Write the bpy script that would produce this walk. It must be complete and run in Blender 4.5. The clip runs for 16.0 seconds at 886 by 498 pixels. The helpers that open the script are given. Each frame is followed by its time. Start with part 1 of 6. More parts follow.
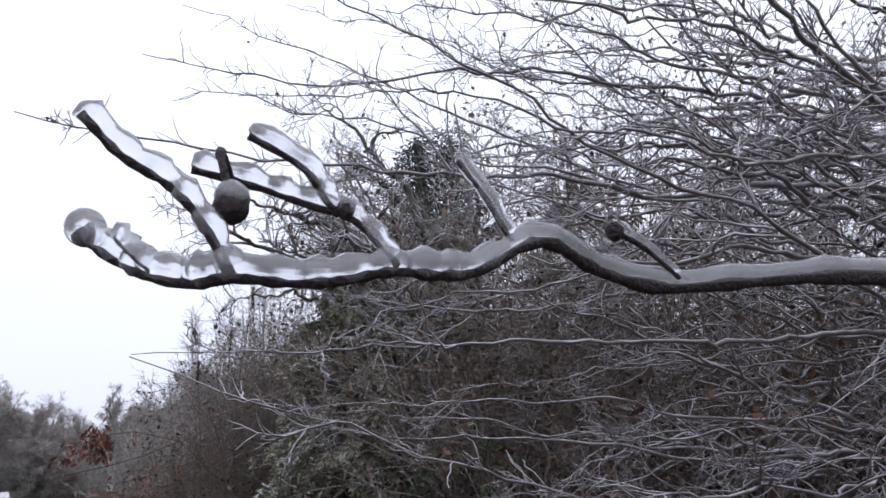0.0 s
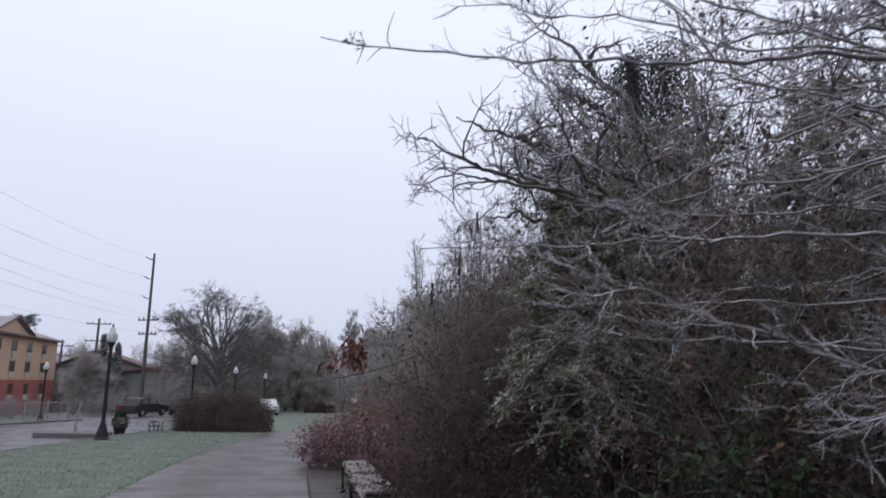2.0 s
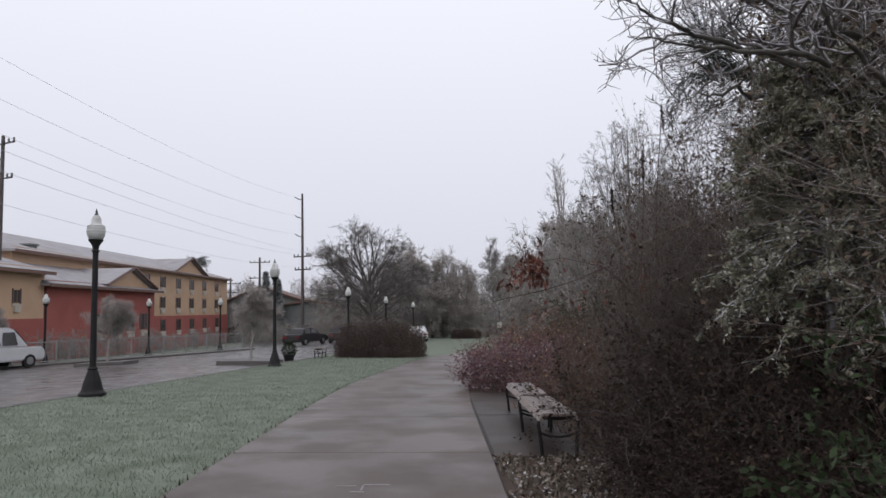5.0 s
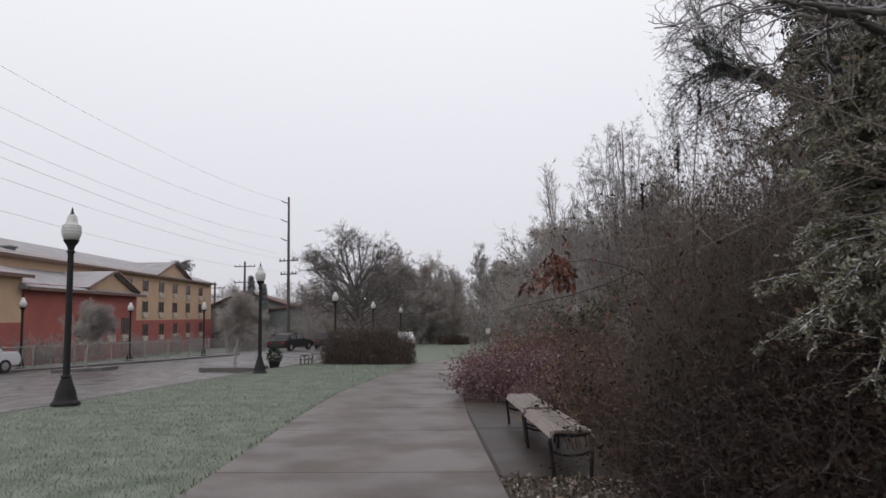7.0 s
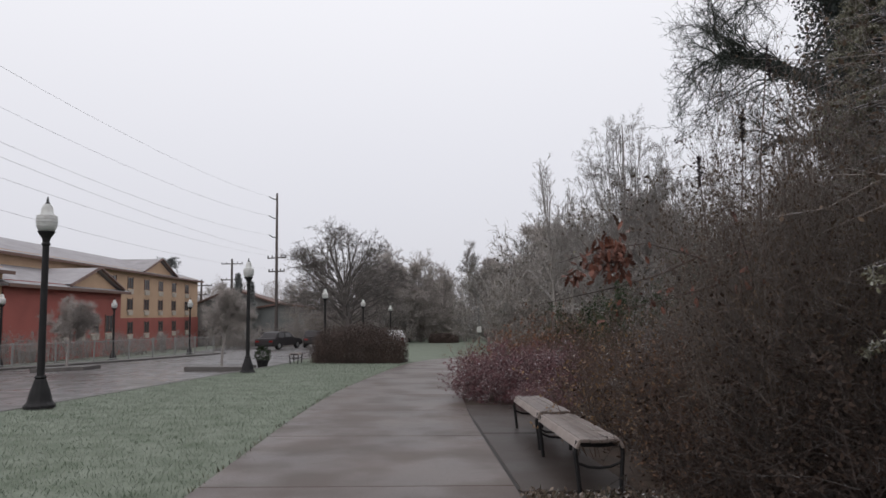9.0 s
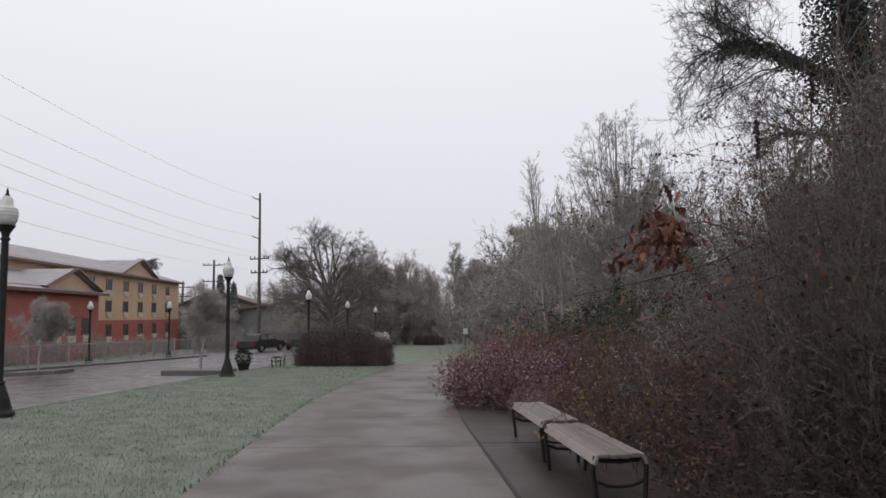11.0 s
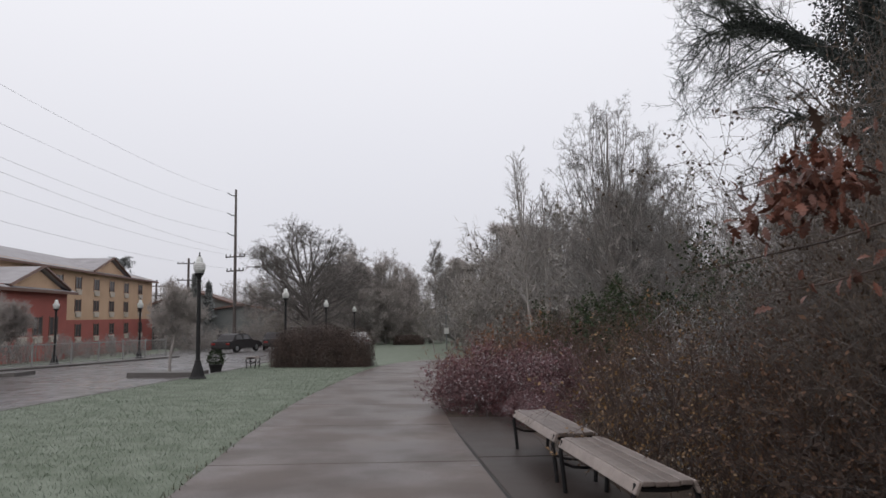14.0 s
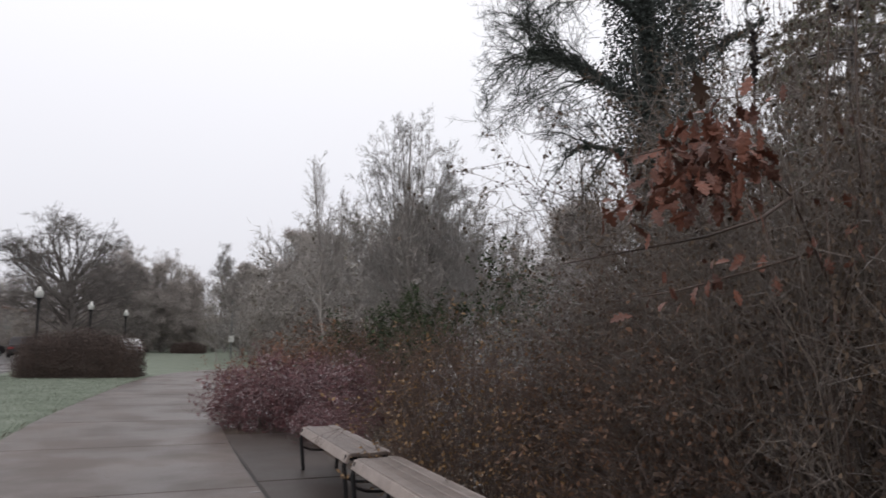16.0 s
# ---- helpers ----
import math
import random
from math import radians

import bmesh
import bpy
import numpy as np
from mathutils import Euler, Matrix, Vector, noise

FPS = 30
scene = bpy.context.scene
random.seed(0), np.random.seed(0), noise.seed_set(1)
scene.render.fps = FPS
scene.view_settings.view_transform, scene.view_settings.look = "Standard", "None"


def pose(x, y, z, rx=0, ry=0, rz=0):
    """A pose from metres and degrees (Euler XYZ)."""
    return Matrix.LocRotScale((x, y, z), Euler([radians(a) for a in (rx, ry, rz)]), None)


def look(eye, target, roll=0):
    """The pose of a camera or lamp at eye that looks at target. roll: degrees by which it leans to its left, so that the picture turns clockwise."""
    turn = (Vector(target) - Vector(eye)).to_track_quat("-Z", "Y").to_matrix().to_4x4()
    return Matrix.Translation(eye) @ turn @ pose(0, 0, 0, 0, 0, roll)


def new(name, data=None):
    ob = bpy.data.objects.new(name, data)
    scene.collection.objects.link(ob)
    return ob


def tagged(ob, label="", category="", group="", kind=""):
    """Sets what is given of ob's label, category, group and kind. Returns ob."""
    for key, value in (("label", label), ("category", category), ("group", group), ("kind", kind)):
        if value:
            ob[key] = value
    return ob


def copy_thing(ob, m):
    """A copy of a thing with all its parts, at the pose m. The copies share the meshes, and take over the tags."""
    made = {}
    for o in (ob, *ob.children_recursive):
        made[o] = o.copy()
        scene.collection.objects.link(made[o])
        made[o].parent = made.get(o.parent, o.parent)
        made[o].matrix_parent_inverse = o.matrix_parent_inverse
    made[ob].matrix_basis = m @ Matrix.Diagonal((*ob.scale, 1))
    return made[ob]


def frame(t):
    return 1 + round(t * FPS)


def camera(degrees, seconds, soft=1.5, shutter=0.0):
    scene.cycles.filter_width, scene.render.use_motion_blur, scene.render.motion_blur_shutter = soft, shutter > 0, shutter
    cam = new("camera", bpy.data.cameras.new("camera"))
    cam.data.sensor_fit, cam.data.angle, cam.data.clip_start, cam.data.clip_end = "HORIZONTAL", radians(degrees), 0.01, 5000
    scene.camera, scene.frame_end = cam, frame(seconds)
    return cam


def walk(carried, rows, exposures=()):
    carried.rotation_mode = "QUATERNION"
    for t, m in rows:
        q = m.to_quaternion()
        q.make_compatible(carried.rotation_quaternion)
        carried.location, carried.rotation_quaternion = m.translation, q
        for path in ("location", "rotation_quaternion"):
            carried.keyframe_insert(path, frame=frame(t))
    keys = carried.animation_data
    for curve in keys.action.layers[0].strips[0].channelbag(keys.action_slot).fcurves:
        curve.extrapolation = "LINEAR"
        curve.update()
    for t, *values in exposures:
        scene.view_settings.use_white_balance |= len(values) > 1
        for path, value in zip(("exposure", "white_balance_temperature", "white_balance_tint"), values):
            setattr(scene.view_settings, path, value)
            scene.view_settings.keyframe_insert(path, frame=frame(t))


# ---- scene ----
cam = camera(66.9, 16.0, soft=1.55, shutter=0.35)
PATH = [
    (0, (0.16651, 0.56972, 1.77846), (1.13342, 2.21896, 2.36590), -1.9),
    (0.5, (0.16878, 0.58032, 1.77804), (1.06857, 2.26719, 2.36529), -2.4),
    (1, (0.16359, 0.59452, 1.77289), (0.94195, 2.33703, 2.37107), -0.9),
    (1.2, (0.16104, 0.60210, 1.76770), (0.84731, 2.38558, 2.35780), -0.3),
    (1.5, (0.15387, 0.62139, 1.75425), (0.67706, 2.47392, 2.29685), 0.7),
    (2, (0.059, 0.574, 1.706), (0.468, 2.493, 2.098), 0.5),
    (2.5, (0.007, 0.651, 1.663), (0.354, 2.594, 1.986), 0.1),
    (3, (-0.062, 0.675, 1.673), (0.223, 2.636, 1.949), -0.7),
    (3.5, (-0.054, 0.789, 1.666), (0.125, 2.765, 1.916), -1.2),
    (4, (-0.05, 0.877, 1.681), (0.033, 2.864, 1.896), -1.4),
    (4.5, (-0.116, 0.996, 1.648), (-0.107, 2.988, 1.828), -1.3),
    (7, (-0.372, 1.738, 1.663), (-0.317, 3.728, 1.859), -1.0),
    (7.5, (-0.402, 1.933, 1.673), (-0.351, 3.922, 1.875), -1.0),
    (8, (-0.467, 2.095, 1.647), (-0.427, 4.085, 1.847), -0.7),
    (8.5, (-0.539, 2.28, 1.645), (-0.463, 4.269, 1.837), -1.0),
    (9, (-0.581, 2.47, 1.641), (-0.491, 4.459, 1.832), -0.9),
    (11.5, (-0.714, 3.412, 1.6), (-0.566, 5.397, 1.801), -1.2),
    (12, (-0.762, 3.59, 1.593), (-0.607, 5.572, 1.807), -1.4),
    (12.5, (-0.763, 3.794, 1.601), (-0.604, 5.775, 1.819), -1.2),
    (13, (-0.773, 3.937, 1.585), (-0.611, 5.919, 1.794), -0.8),
    (13.5, (-0.792, 4.108, 1.583), (-0.609, 6.09, 1.783), -0.8),
    (14, (-0.764, 4.305, 1.579), (-0.565, 6.285, 1.773), -1.0),
    (14.5, (-0.76, 4.475, 1.565), (-0.529, 6.453, 1.753), -0.8),
    (15, (-0.777, 4.626, 1.557), (-0.338, 6.567, 1.762), -0.9),
    (15.5, (-0.744, 4.767, 1.549), (-0.137, 6.661, 1.755), -0.3),
    (16, (-0.676, 4.913, 1.555), (0.107, 6.74, 1.776), 0.5),
]
walk(cam, [(t, look(eye, target, roll)) for t, eye, target, roll in PATH],
     exposures=[(0.0, 0.44, 5850, 15), (1.2, 0.34, 5850, 14), (2.0, 0.04, 5780, 15), (3.2, 0.03, 5920, 14), (4.6, 0.05, 6170, 13), (7.0, 0.04, 6450, 12), (14.0, 0.03, 6450, 12), (15.2, 0.1, 6500, 12), (16.0, 0.22, 6500, 12)])


# ---- world, sun, light ----
world = bpy.data.worlds.new("overcast_sky")
scene.world = world
world.use_nodes = True
wn, wl = world.node_tree.nodes, world.node_tree.links
wn.clear()
w_out = wn.new("ShaderNodeOutputWorld")
w_bg = wn.new("ShaderNodeBackground")
w_sky = wn.new("ShaderNodeTexSky")
w_sky.sky_type = "NISHITA"
w_sky.sun_disc = False
w_sky.sun_elevation = radians(32)
w_sky.sun_rotation = radians(205)
w_sky.dust_density = 4.0
w_scale = wn.new("ShaderNodeVectorMath")
w_scale.operation = "SCALE"
w_scale.inputs["Scale"].default_value = 0.05
w_coord = wn.new("ShaderNodeTexCoord")
w_sep = wn.new("ShaderNodeSeparateXYZ")
w_ramp = wn.new("ShaderNodeValToRGB")
w_ramp.color_ramp.elements[0].position = 0.0
w_ramp.color_ramp.elements[0].color = (0.72, 0.725, 0.775, 1)
w_ramp.color_ramp.elements[1].position = 0.5
w_ramp.color_ramp.elements[1].color = (1.04, 1.045, 1.075, 1)
w_noise = wn.new("ShaderNodeTexNoise")
w_noise.inputs["Scale"].default_value = 1.6
w_noise.inputs["Detail"].default_value = 3.0
w_cloud = wn.new("ShaderNodeMix")
w_cloud.data_type, w_cloud.blend_type = "RGBA", "SOFT_LIGHT"
w_cloud.inputs["Factor"].default_value = 0.12
w_mix = wn.new("ShaderNodeMix")
w_mix.data_type = "RGBA"
w_mix.inputs["Factor"].default_value = 0.86
wl.new(w_sky.outputs["Color"], w_scale.inputs[0])
wl.new(w_coord.outputs["Generated"], w_sep.inputs[0])
wl.new(w_coord.outputs["Generated"], w_noise.inputs["Vector"])
wl.new(w_sep.outputs["Z"], w_ramp.inputs["Fac"])
wl.new(w_ramp.outputs["Color"], w_cloud.inputs["A"])
wl.new(w_noise.outputs["Fac"], w_cloud.inputs["B"])
wl.new(w_scale.outputs["Vector"], w_mix.inputs["A"])
wl.new(w_cloud.outputs["Result"], w_mix.inputs["B"])
wl.new(w_mix.outputs["Result"], w_bg.inputs["Color"])
w_bg.inputs["Strength"].default_value = 1.0
wl.new(w_bg.outputs["Background"], w_out.inputs["Surface"])

sun_data = bpy.data.lights.new("sun", "SUN")
sun_data.energy, sun_data.angle, sun_data.color = 0.5, radians(40), (1.0, 0.97, 0.94)
sun = new("sun", sun_data)
sun.matrix_world = look((0, 0, 30), (12, 20, 0))


# ---- materials ----
def node_material(name, base, dark, scale=8.0, rough=0.7, bump=0.3, bump_scale=40.0, coat=0.0, spread=0.25, metal=0.0, frost=0.0, frost_colour=(0.62, 0.64, 0.68), spec=0.5, wet=0.0):
    """Two-scale variation between two colours, fine relief, wear, per-piece variation; frost: share of the surface under rime."""
    m = bpy.data.materials.new(name)
    m.use_nodes = True
    n, l = m.node_tree.nodes, m.node_tree.links
    p = n["Principled BSDF"]
    tc = n.new("ShaderNodeTexCoord")
    big = n.new("ShaderNodeTexNoise")
    big.inputs["Scale"].default_value = scale
    big.inputs["Detail"].default_value = 4
    l.new(tc.outputs["Object"], big.inputs["Vector"])
    small = n.new("ShaderNodeTexNoise")
    small.inputs["Scale"].default_value = bump_scale
    small.inputs["Detail"].default_value = 5
    l.new(tc.outputs["Object"], small.inputs["Vector"])
    island = n.new("ShaderNodeNewGeometry")
    info = n.new("ShaderNodeObjectInfo")
    add = n.new("ShaderNodeMath")
    add.operation = "ADD"
    l.new(big.outputs["Fac"], add.inputs[0])
    isl = n.new("ShaderNodeMath")
    isl.operation = "MULTIPLY_ADD"
    isl.inputs[1].default_value = spread
    isl.inputs[2].default_value = -spread / 2
    l.new(island.outputs["Random Per Island"], isl.inputs[0])
    obj = n.new("ShaderNodeMath")
    obj.operation = "MULTIPLY_ADD"
    obj.inputs[1].default_value = spread * 0.6
    l.new(info.outputs["Random"], obj.inputs[0])
    l.new(isl.outputs[0], obj.inputs[2])
    l.new(obj.outputs[0], add.inputs[1])
    ramp = n.new("ShaderNodeValToRGB")
    ramp.color_ramp.elements[0].position, ramp.color_ramp.elements[1].position = 0.3, 0.75
    ramp.color_ramp.elements[0].color, ramp.color_ramp.elements[1].color = (*dark, 1), (*base, 1)
    l.new(add.outputs[0], ramp.inputs["Fac"])
    grain = n.new("ShaderNodeMix")
    grain.data_type, grain.blend_type = "RGBA", "OVERLAY"
    grain.inputs["Factor"].default_value = 0.35
    l.new(ramp.outputs["Color"], grain.inputs["A"])
    l.new(small.outputs["Fac"], grain.inputs["B"])
    colour = grain.outputs["Result"]
    if frost:
        sep = n.new("ShaderNodeSeparateXYZ")
        l.new(island.outputs["Normal"], sep.inputs[0])
        fn = n.new("ShaderNodeTexNoise")
        fn.inputs["Scale"].default_value = 14.0
        fn.inputs["Detail"].default_value = 4
        l.new(tc.outputs["Object"], fn.inputs["Vector"])
        fa = n.new("ShaderNodeMath")
        fa.operation = "MULTIPLY_ADD"
        fa.inputs[1].default_value = 0.35
        l.new(sep.outputs["Z"], fa.inputs[0])
        l.new(fn.outputs["Fac"], fa.inputs[2])
        fr = n.new("ShaderNodeMapRange")
        fr.inputs["From Min"].default_value = 0.95 - frost
        fr.inputs["From Max"].default_value = 1.15 - frost * 0.8
        fr.inputs["To Max"].default_value = 0.85
        l.new(fa.outputs[0], fr.inputs["Value"])
        fm = n.new("ShaderNodeMix")
        fm.data_type = "RGBA"
        fm.inputs["B"].default_value = (*frost_colour, 1)
        l.new(fr.outputs["Result"], fm.inputs["Factor"])
        l.new(colour, fm.inputs["A"])
        colour = fm.outputs["Result"]
    l.new(colour, p.inputs["Base Color"])
    rr = n.new("ShaderNodeMapRange")
    rr.inputs["To Min"].default_value, rr.inputs["To Max"].default_value = max(0.03, rough - 0.15), min(1.0, rough + 0.15)
    l.new(small.outputs["Fac"], rr.inputs["Value"])
    if wet:
        wr = n.new("ShaderNodeMapRange")
        wr.inputs["From Min"].default_value, wr.inputs["From Max"].default_value = 0.42, 0.62
        wr.inputs["To Min"].default_value, wr.inputs["To Max"].default_value = wet, 0.0
        wn2 = n.new("ShaderNodeTexNoise")
        wn2.inputs["Scale"].default_value = 0.9
        wn2.inputs["Detail"].default_value = 5
        l.new(tc.outputs["Object"], wn2.inputs["Vector"])
        l.new(wn2.outputs["Fac"], wr.inputs["Value"])
        ws = n.new("ShaderNodeMath")
        ws.operation = "SUBTRACT"
        ws.use_clamp = True
        l.new(rr.outputs["Result"], ws.inputs[0])
        l.new(wr.outputs["Result"], ws.inputs[1])
        l.new(ws.outputs[0], p.inputs["Roughness"])
    else:
        l.new(rr.outputs["Result"], p.inputs["Roughness"])
    p.inputs["Metallic"].default_value = metal
    p.inputs["Coat Weight"].default_value = coat
    p.inputs["Coat Roughness"].default_value = 0.12
    p.inputs["Specular IOR Level"].default_value = spec
    if bump:
        b = n.new("ShaderNodeBump")
        b.inputs["Strength"].default_value = bump
        b.inputs["Distance"].default_value = 0.01
        l.new(small.outputs["Fac"], b.inputs["Height"])
        l.new(b.outputs["Normal"], p.inputs["Normal"])
    return m


def glass_material(name, colour, rough=0.05, ior=1.31, transmission=1.0):
    m = bpy.data.materials.new(name)
    m.use_nodes = True
    n, l = m.node_tree.nodes, m.node_tree.links
    p = n["Principled BSDF"]
    p.inputs["Base Color"].default_value = (*colour, 1)
    p.inputs["Roughness"].default_value = rough
    p.inputs["IOR"].default_value = ior
    p.inputs["Transmission Weight"].default_value = transmission
    t = n.new("ShaderNodeTexNoise")
    t.inputs["Scale"].default_value = 60.0
    b = n.new("ShaderNodeBump")
    b.inputs["Strength"].default_value = 0.3
    b.inputs["Distance"].default_value = 0.004
    c = n.new("ShaderNodeTexCoord")
    l.new(c.outputs["Object"], t.inputs["Vector"])
    l.new(t.outputs["Fac"], b.inputs["Height"])
    l.new(b.outputs["Normal"], p.inputs["Normal"])
    return m


M_CONCRETE = node_material("wet_concrete", (0.102, 0.076, 0.064), (0.06, 0.045, 0.038), 0.7, 0.52, 0.12, 90, wet=0.2, spread=0.1, spec=0.3)
# bay slabs: stain plus the brush's shade and reflection put into a darker colour
M_BAY = node_material("shade_dark_wet_concrete", (0.056, 0.043, 0.037), (0.03, 0.023, 0.02), 0.9, 0.58, 0.1, 90, wet=0.12, spread=0.1, spec=0.25)
M_JOINT = node_material("dark_joint", (0.03, 0.027, 0.025), (0.015, 0.013, 0.012), 5, 0.8, 0.3, 60)
M_ROAD = node_material("wet_asphalt", (0.075, 0.063, 0.059), (0.038, 0.032, 0.031), 0.25, 0.46, 0.3, 70, coat=0.25, wet=0.2)
M_KERB = node_material("kerb_concrete", (0.11, 0.10, 0.095), (0.06, 0.055, 0.052), 3, 0.6, 0.3, 60)
M_GRASSGROUND = node_material("frosted_turf", (0.185, 0.21, 0.165), (0.09, 0.113, 0.076), 2.2, 0.9, 0.6, 45, spread=0.05)
M_BLADE = node_material("frosted_blades", (0.212, 0.243, 0.197), (0.113, 0.145, 0.1), 1.1, 0.7, 0.0, 45, spread=0.25)
M_SOIL = node_material("leaf_litter_soil", (0.075, 0.048, 0.033), (0.028, 0.02, 0.015), 2.5, 0.9, 0.6, 35)
M_BARK = node_material("iced_bark", (0.125, 0.105, 0.10), (0.055, 0.046, 0.044), 6, 0.35, 0.4, 60, coat=0.9, frost=0.36, frost_colour=(0.5, 0.49, 0.53))
M_CORE = node_material("dark_wet_bark", (0.035, 0.027, 0.028), (0.015, 0.012, 0.013), 300, 0.65, 0.5, 900, spec=0.2)
# far bark and twigs: base and frost colours carry the missing mist
M_BARK_FAR = node_material("haze_grey_bark", (0.285, 0.26, 0.243), (0.18, 0.163, 0.155), 2, 0.7, 0.0, 30, coat=0.1, frost=0.3, frost_colour=(0.42, 0.42, 0.43))
M_TWIG_FAR = node_material("iced_hazed_far_twigs", (0.21, 0.195, 0.18), (0.13, 0.12, 0.112), 2, 0.7, 0.0, 30, coat=0.1, frost=0.25, frost_colour=(0.42, 0.42, 0.43))
M_LEAF_DULL = node_material("dull_brown_olive_leaves", (0.125, 0.09, 0.065), (0.054, 0.039, 0.029), 1.2, 0.9, 0.0, 60, spread=0.7, spec=0.2)
# pale base imitates haze over the far leaves
M_LEAF_FAR = node_material("hazed_far_leaves", (0.27, 0.245, 0.2), (0.16, 0.145, 0.12), 1.2, 0.9, 0.0, 60, spread=0.5, spec=0.2)
M_LEAF_HEDGE = node_material("dark_hedge_leaves", (0.115, 0.086, 0.076), (0.05, 0.038, 0.034), 2.0, 0.8, 0.0, 60, spread=0.7, spec=0.3)
M_TWIG = node_material("iced_twigs", (0.15, 0.128, 0.122), (0.075, 0.064, 0.061), 3, 0.35, 0.0, 60, coat=0.9, frost=0.40, frost_colour=(0.5, 0.49, 0.53))
M_TWIG_MID = node_material("grey_brown_stems", (0.15, 0.12, 0.102), (0.072, 0.056, 0.048), 2, 0.5, 0.0, 60, coat=0.3, frost=0.25, frost_colour=(0.4, 0.39, 0.4))
M_LITTER = node_material("frosted_leaf_litter", (0.21, 0.165, 0.13), (0.075, 0.05, 0.036), 1.5, 0.8, 0.0, 60, spread=0.8, frost=0.2)
M_TWIG_BROWN = node_material("brown_bramble_stems", (0.098, 0.062, 0.047), (0.042, 0.027, 0.022), 2, 0.6, 0.0, 60, coat=0.12, frost=0.08)
# darkened copy of the bramble stems, with the thicket's own shade in the colour
M_TWIG_DARK = node_material("shade_dark_bramble_stems", (0.05, 0.034, 0.028), (0.022, 0.016, 0.014), 2, 0.6, 0.0, 60, coat=0.12, frost=0.05)
# haze in the colour: far paler than bare twigs
M_TWIG_HAZE = node_material("haze_paled_fine_twigs", (0.4, 0.365, 0.343), (0.29, 0.262, 0.247), 2, 0.9, 0.0, 30, spec=0.2)
M_BARK_OAK = node_material("dark_oak_bark", (0.16, 0.144, 0.135), (0.1, 0.09, 0.085), 2, 0.8, 0.0, 30)
M_TWIG_PURPLE = node_material("red_purple_stems", (0.16, 0.07, 0.075), (0.07, 0.035, 0.04), 3, 0.5, 0.0, 60, coat=0.5, frost=0.25)
M_LICHEN = node_material("lichen_grey_bark", (0.12, 0.115, 0.1), (0.055, 0.053, 0.047), 4, 0.85, 0.6, 30, frost=0.22, frost_colour=(0.42, 0.43, 0.41))
M_MOSS = node_material("mossy_bark", (0.05, 0.06, 0.05), (0.025, 0.028, 0.026), 4, 0.9, 0.8, 30, frost=0.15)
M_LEAF_BROWN = node_material("dead_brown_leaves", (0.15, 0.085, 0.055), (0.065, 0.04, 0.029), 1.5, 0.7, 0.0, 60, spread=0.7, frost=0.0, spec=0.2)
# bramble leaf brown again, lowered to hold the shade inside the thicket
M_LEAF_DARK = node_material("shade_dark_brown_leaves", (0.042, 0.027, 0.02), (0.018, 0.012, 0.01), 1.5, 0.8, 0.0, 60, spread=0.7, spec=0.2)
M_LEAF_GREEN = node_material("dark_green_leaves", (0.036, 0.056, 0.022), (0.015, 0.024, 0.011), 1.5, 0.75, 0.0, 60, spread=0.7, spec=0.3)
M_LEAF_OLIVE = node_material("olive_leaves", (0.11, 0.098, 0.064), (0.046, 0.041, 0.029), 1.0, 0.5, 0.0, 60, spread=0.7, coat=0.3, frost=0.2)
M_LEAF_PURPLE = node_material("purple_leaves", (0.16, 0.062, 0.068), (0.065, 0.03, 0.033), 2, 0.5, 0.0, 60, spread=0.7, coat=0.25, frost=0.18)
M_LEAF_RUST = node_material("rust_oak_leaves", (0.17, 0.066, 0.044), (0.07, 0.03, 0.022), 9, 0.55, 0.6, 90, spread=0.8, coat=0.12, frost=0.0, spec=0.3)
M_LEAF_GOLD = node_material("golden_leaves", (0.22, 0.125, 0.05), (0.11, 0.06, 0.028), 2, 0.5, 0.0, 60, spread=0.7, frost=0.1)
M_IRON = node_material("black_painted_iron", (0.018, 0.017, 0.018), (0.009, 0.009, 0.01), 6, 0.62, 0.1, 50, spec=0.25)
M_GLOBE = glass_material("white_lamp_glass", (0.86, 0.87, 0.85), 0.35, 1.45, 0.55)
M_ICE = glass_material("clear_ice", (0.96, 0.965, 1.0), 0.09, 1.31, 0.85)
M_EVERGREEN = node_material("olive_evergreen_sprays", (0.2, 0.193, 0.13), (0.09, 0.087, 0.06), 1.5, 0.6, 0.0, 60, spread=0.7, coat=0.3, frost=0.3, frost_colour=(0.4, 0.4, 0.39), spec=0.3)
M_SEAT = node_material("weathered_bench_wood", (0.23, 0.19, 0.172), (0.145, 0.118, 0.106), 6, 0.5, 0.25, 70, coat=0.25, spread=0.15)
M_SEAT_EDGE = node_material("pale_worn_bench_edge", (0.3, 0.25, 0.225), (0.19, 0.155, 0.14), 6, 0.5, 0.25, 70, coat=0.2)
M_SEAT_WET = node_material("wet_bench_wood", (0.175, 0.14, 0.124), (0.1, 0.078, 0.07), 6, 0.5, 0.25, 70, coat=0.2, spread=0.25)
M_STUCCO_ORANGE = node_material("ochre_stucco", (0.53, 0.36, 0.24), (0.46, 0.31, 0.2), 0.6, 0.85, 0.2, 20)
M_STUCCO_RED = node_material("red_stucco", (0.33, 0.095, 0.078), (0.26, 0.075, 0.062), 0.6, 0.85, 0.2, 20)
M_ROOF = node_material("frosted_shingle_roof", (0.34, 0.325, 0.34), (0.24, 0.225, 0.23), 0.8, 0.8, 0.3, 12)
M_FASCIA = node_material("brown_fascia", (0.16, 0.09, 0.07), (0.1, 0.06, 0.05), 2, 0.7, 0.1, 20)
M_TRIM = node_material("pale_window_trim", (0.5, 0.45, 0.38), (0.42, 0.37, 0.32), 2, 0.7, 0.1, 20)
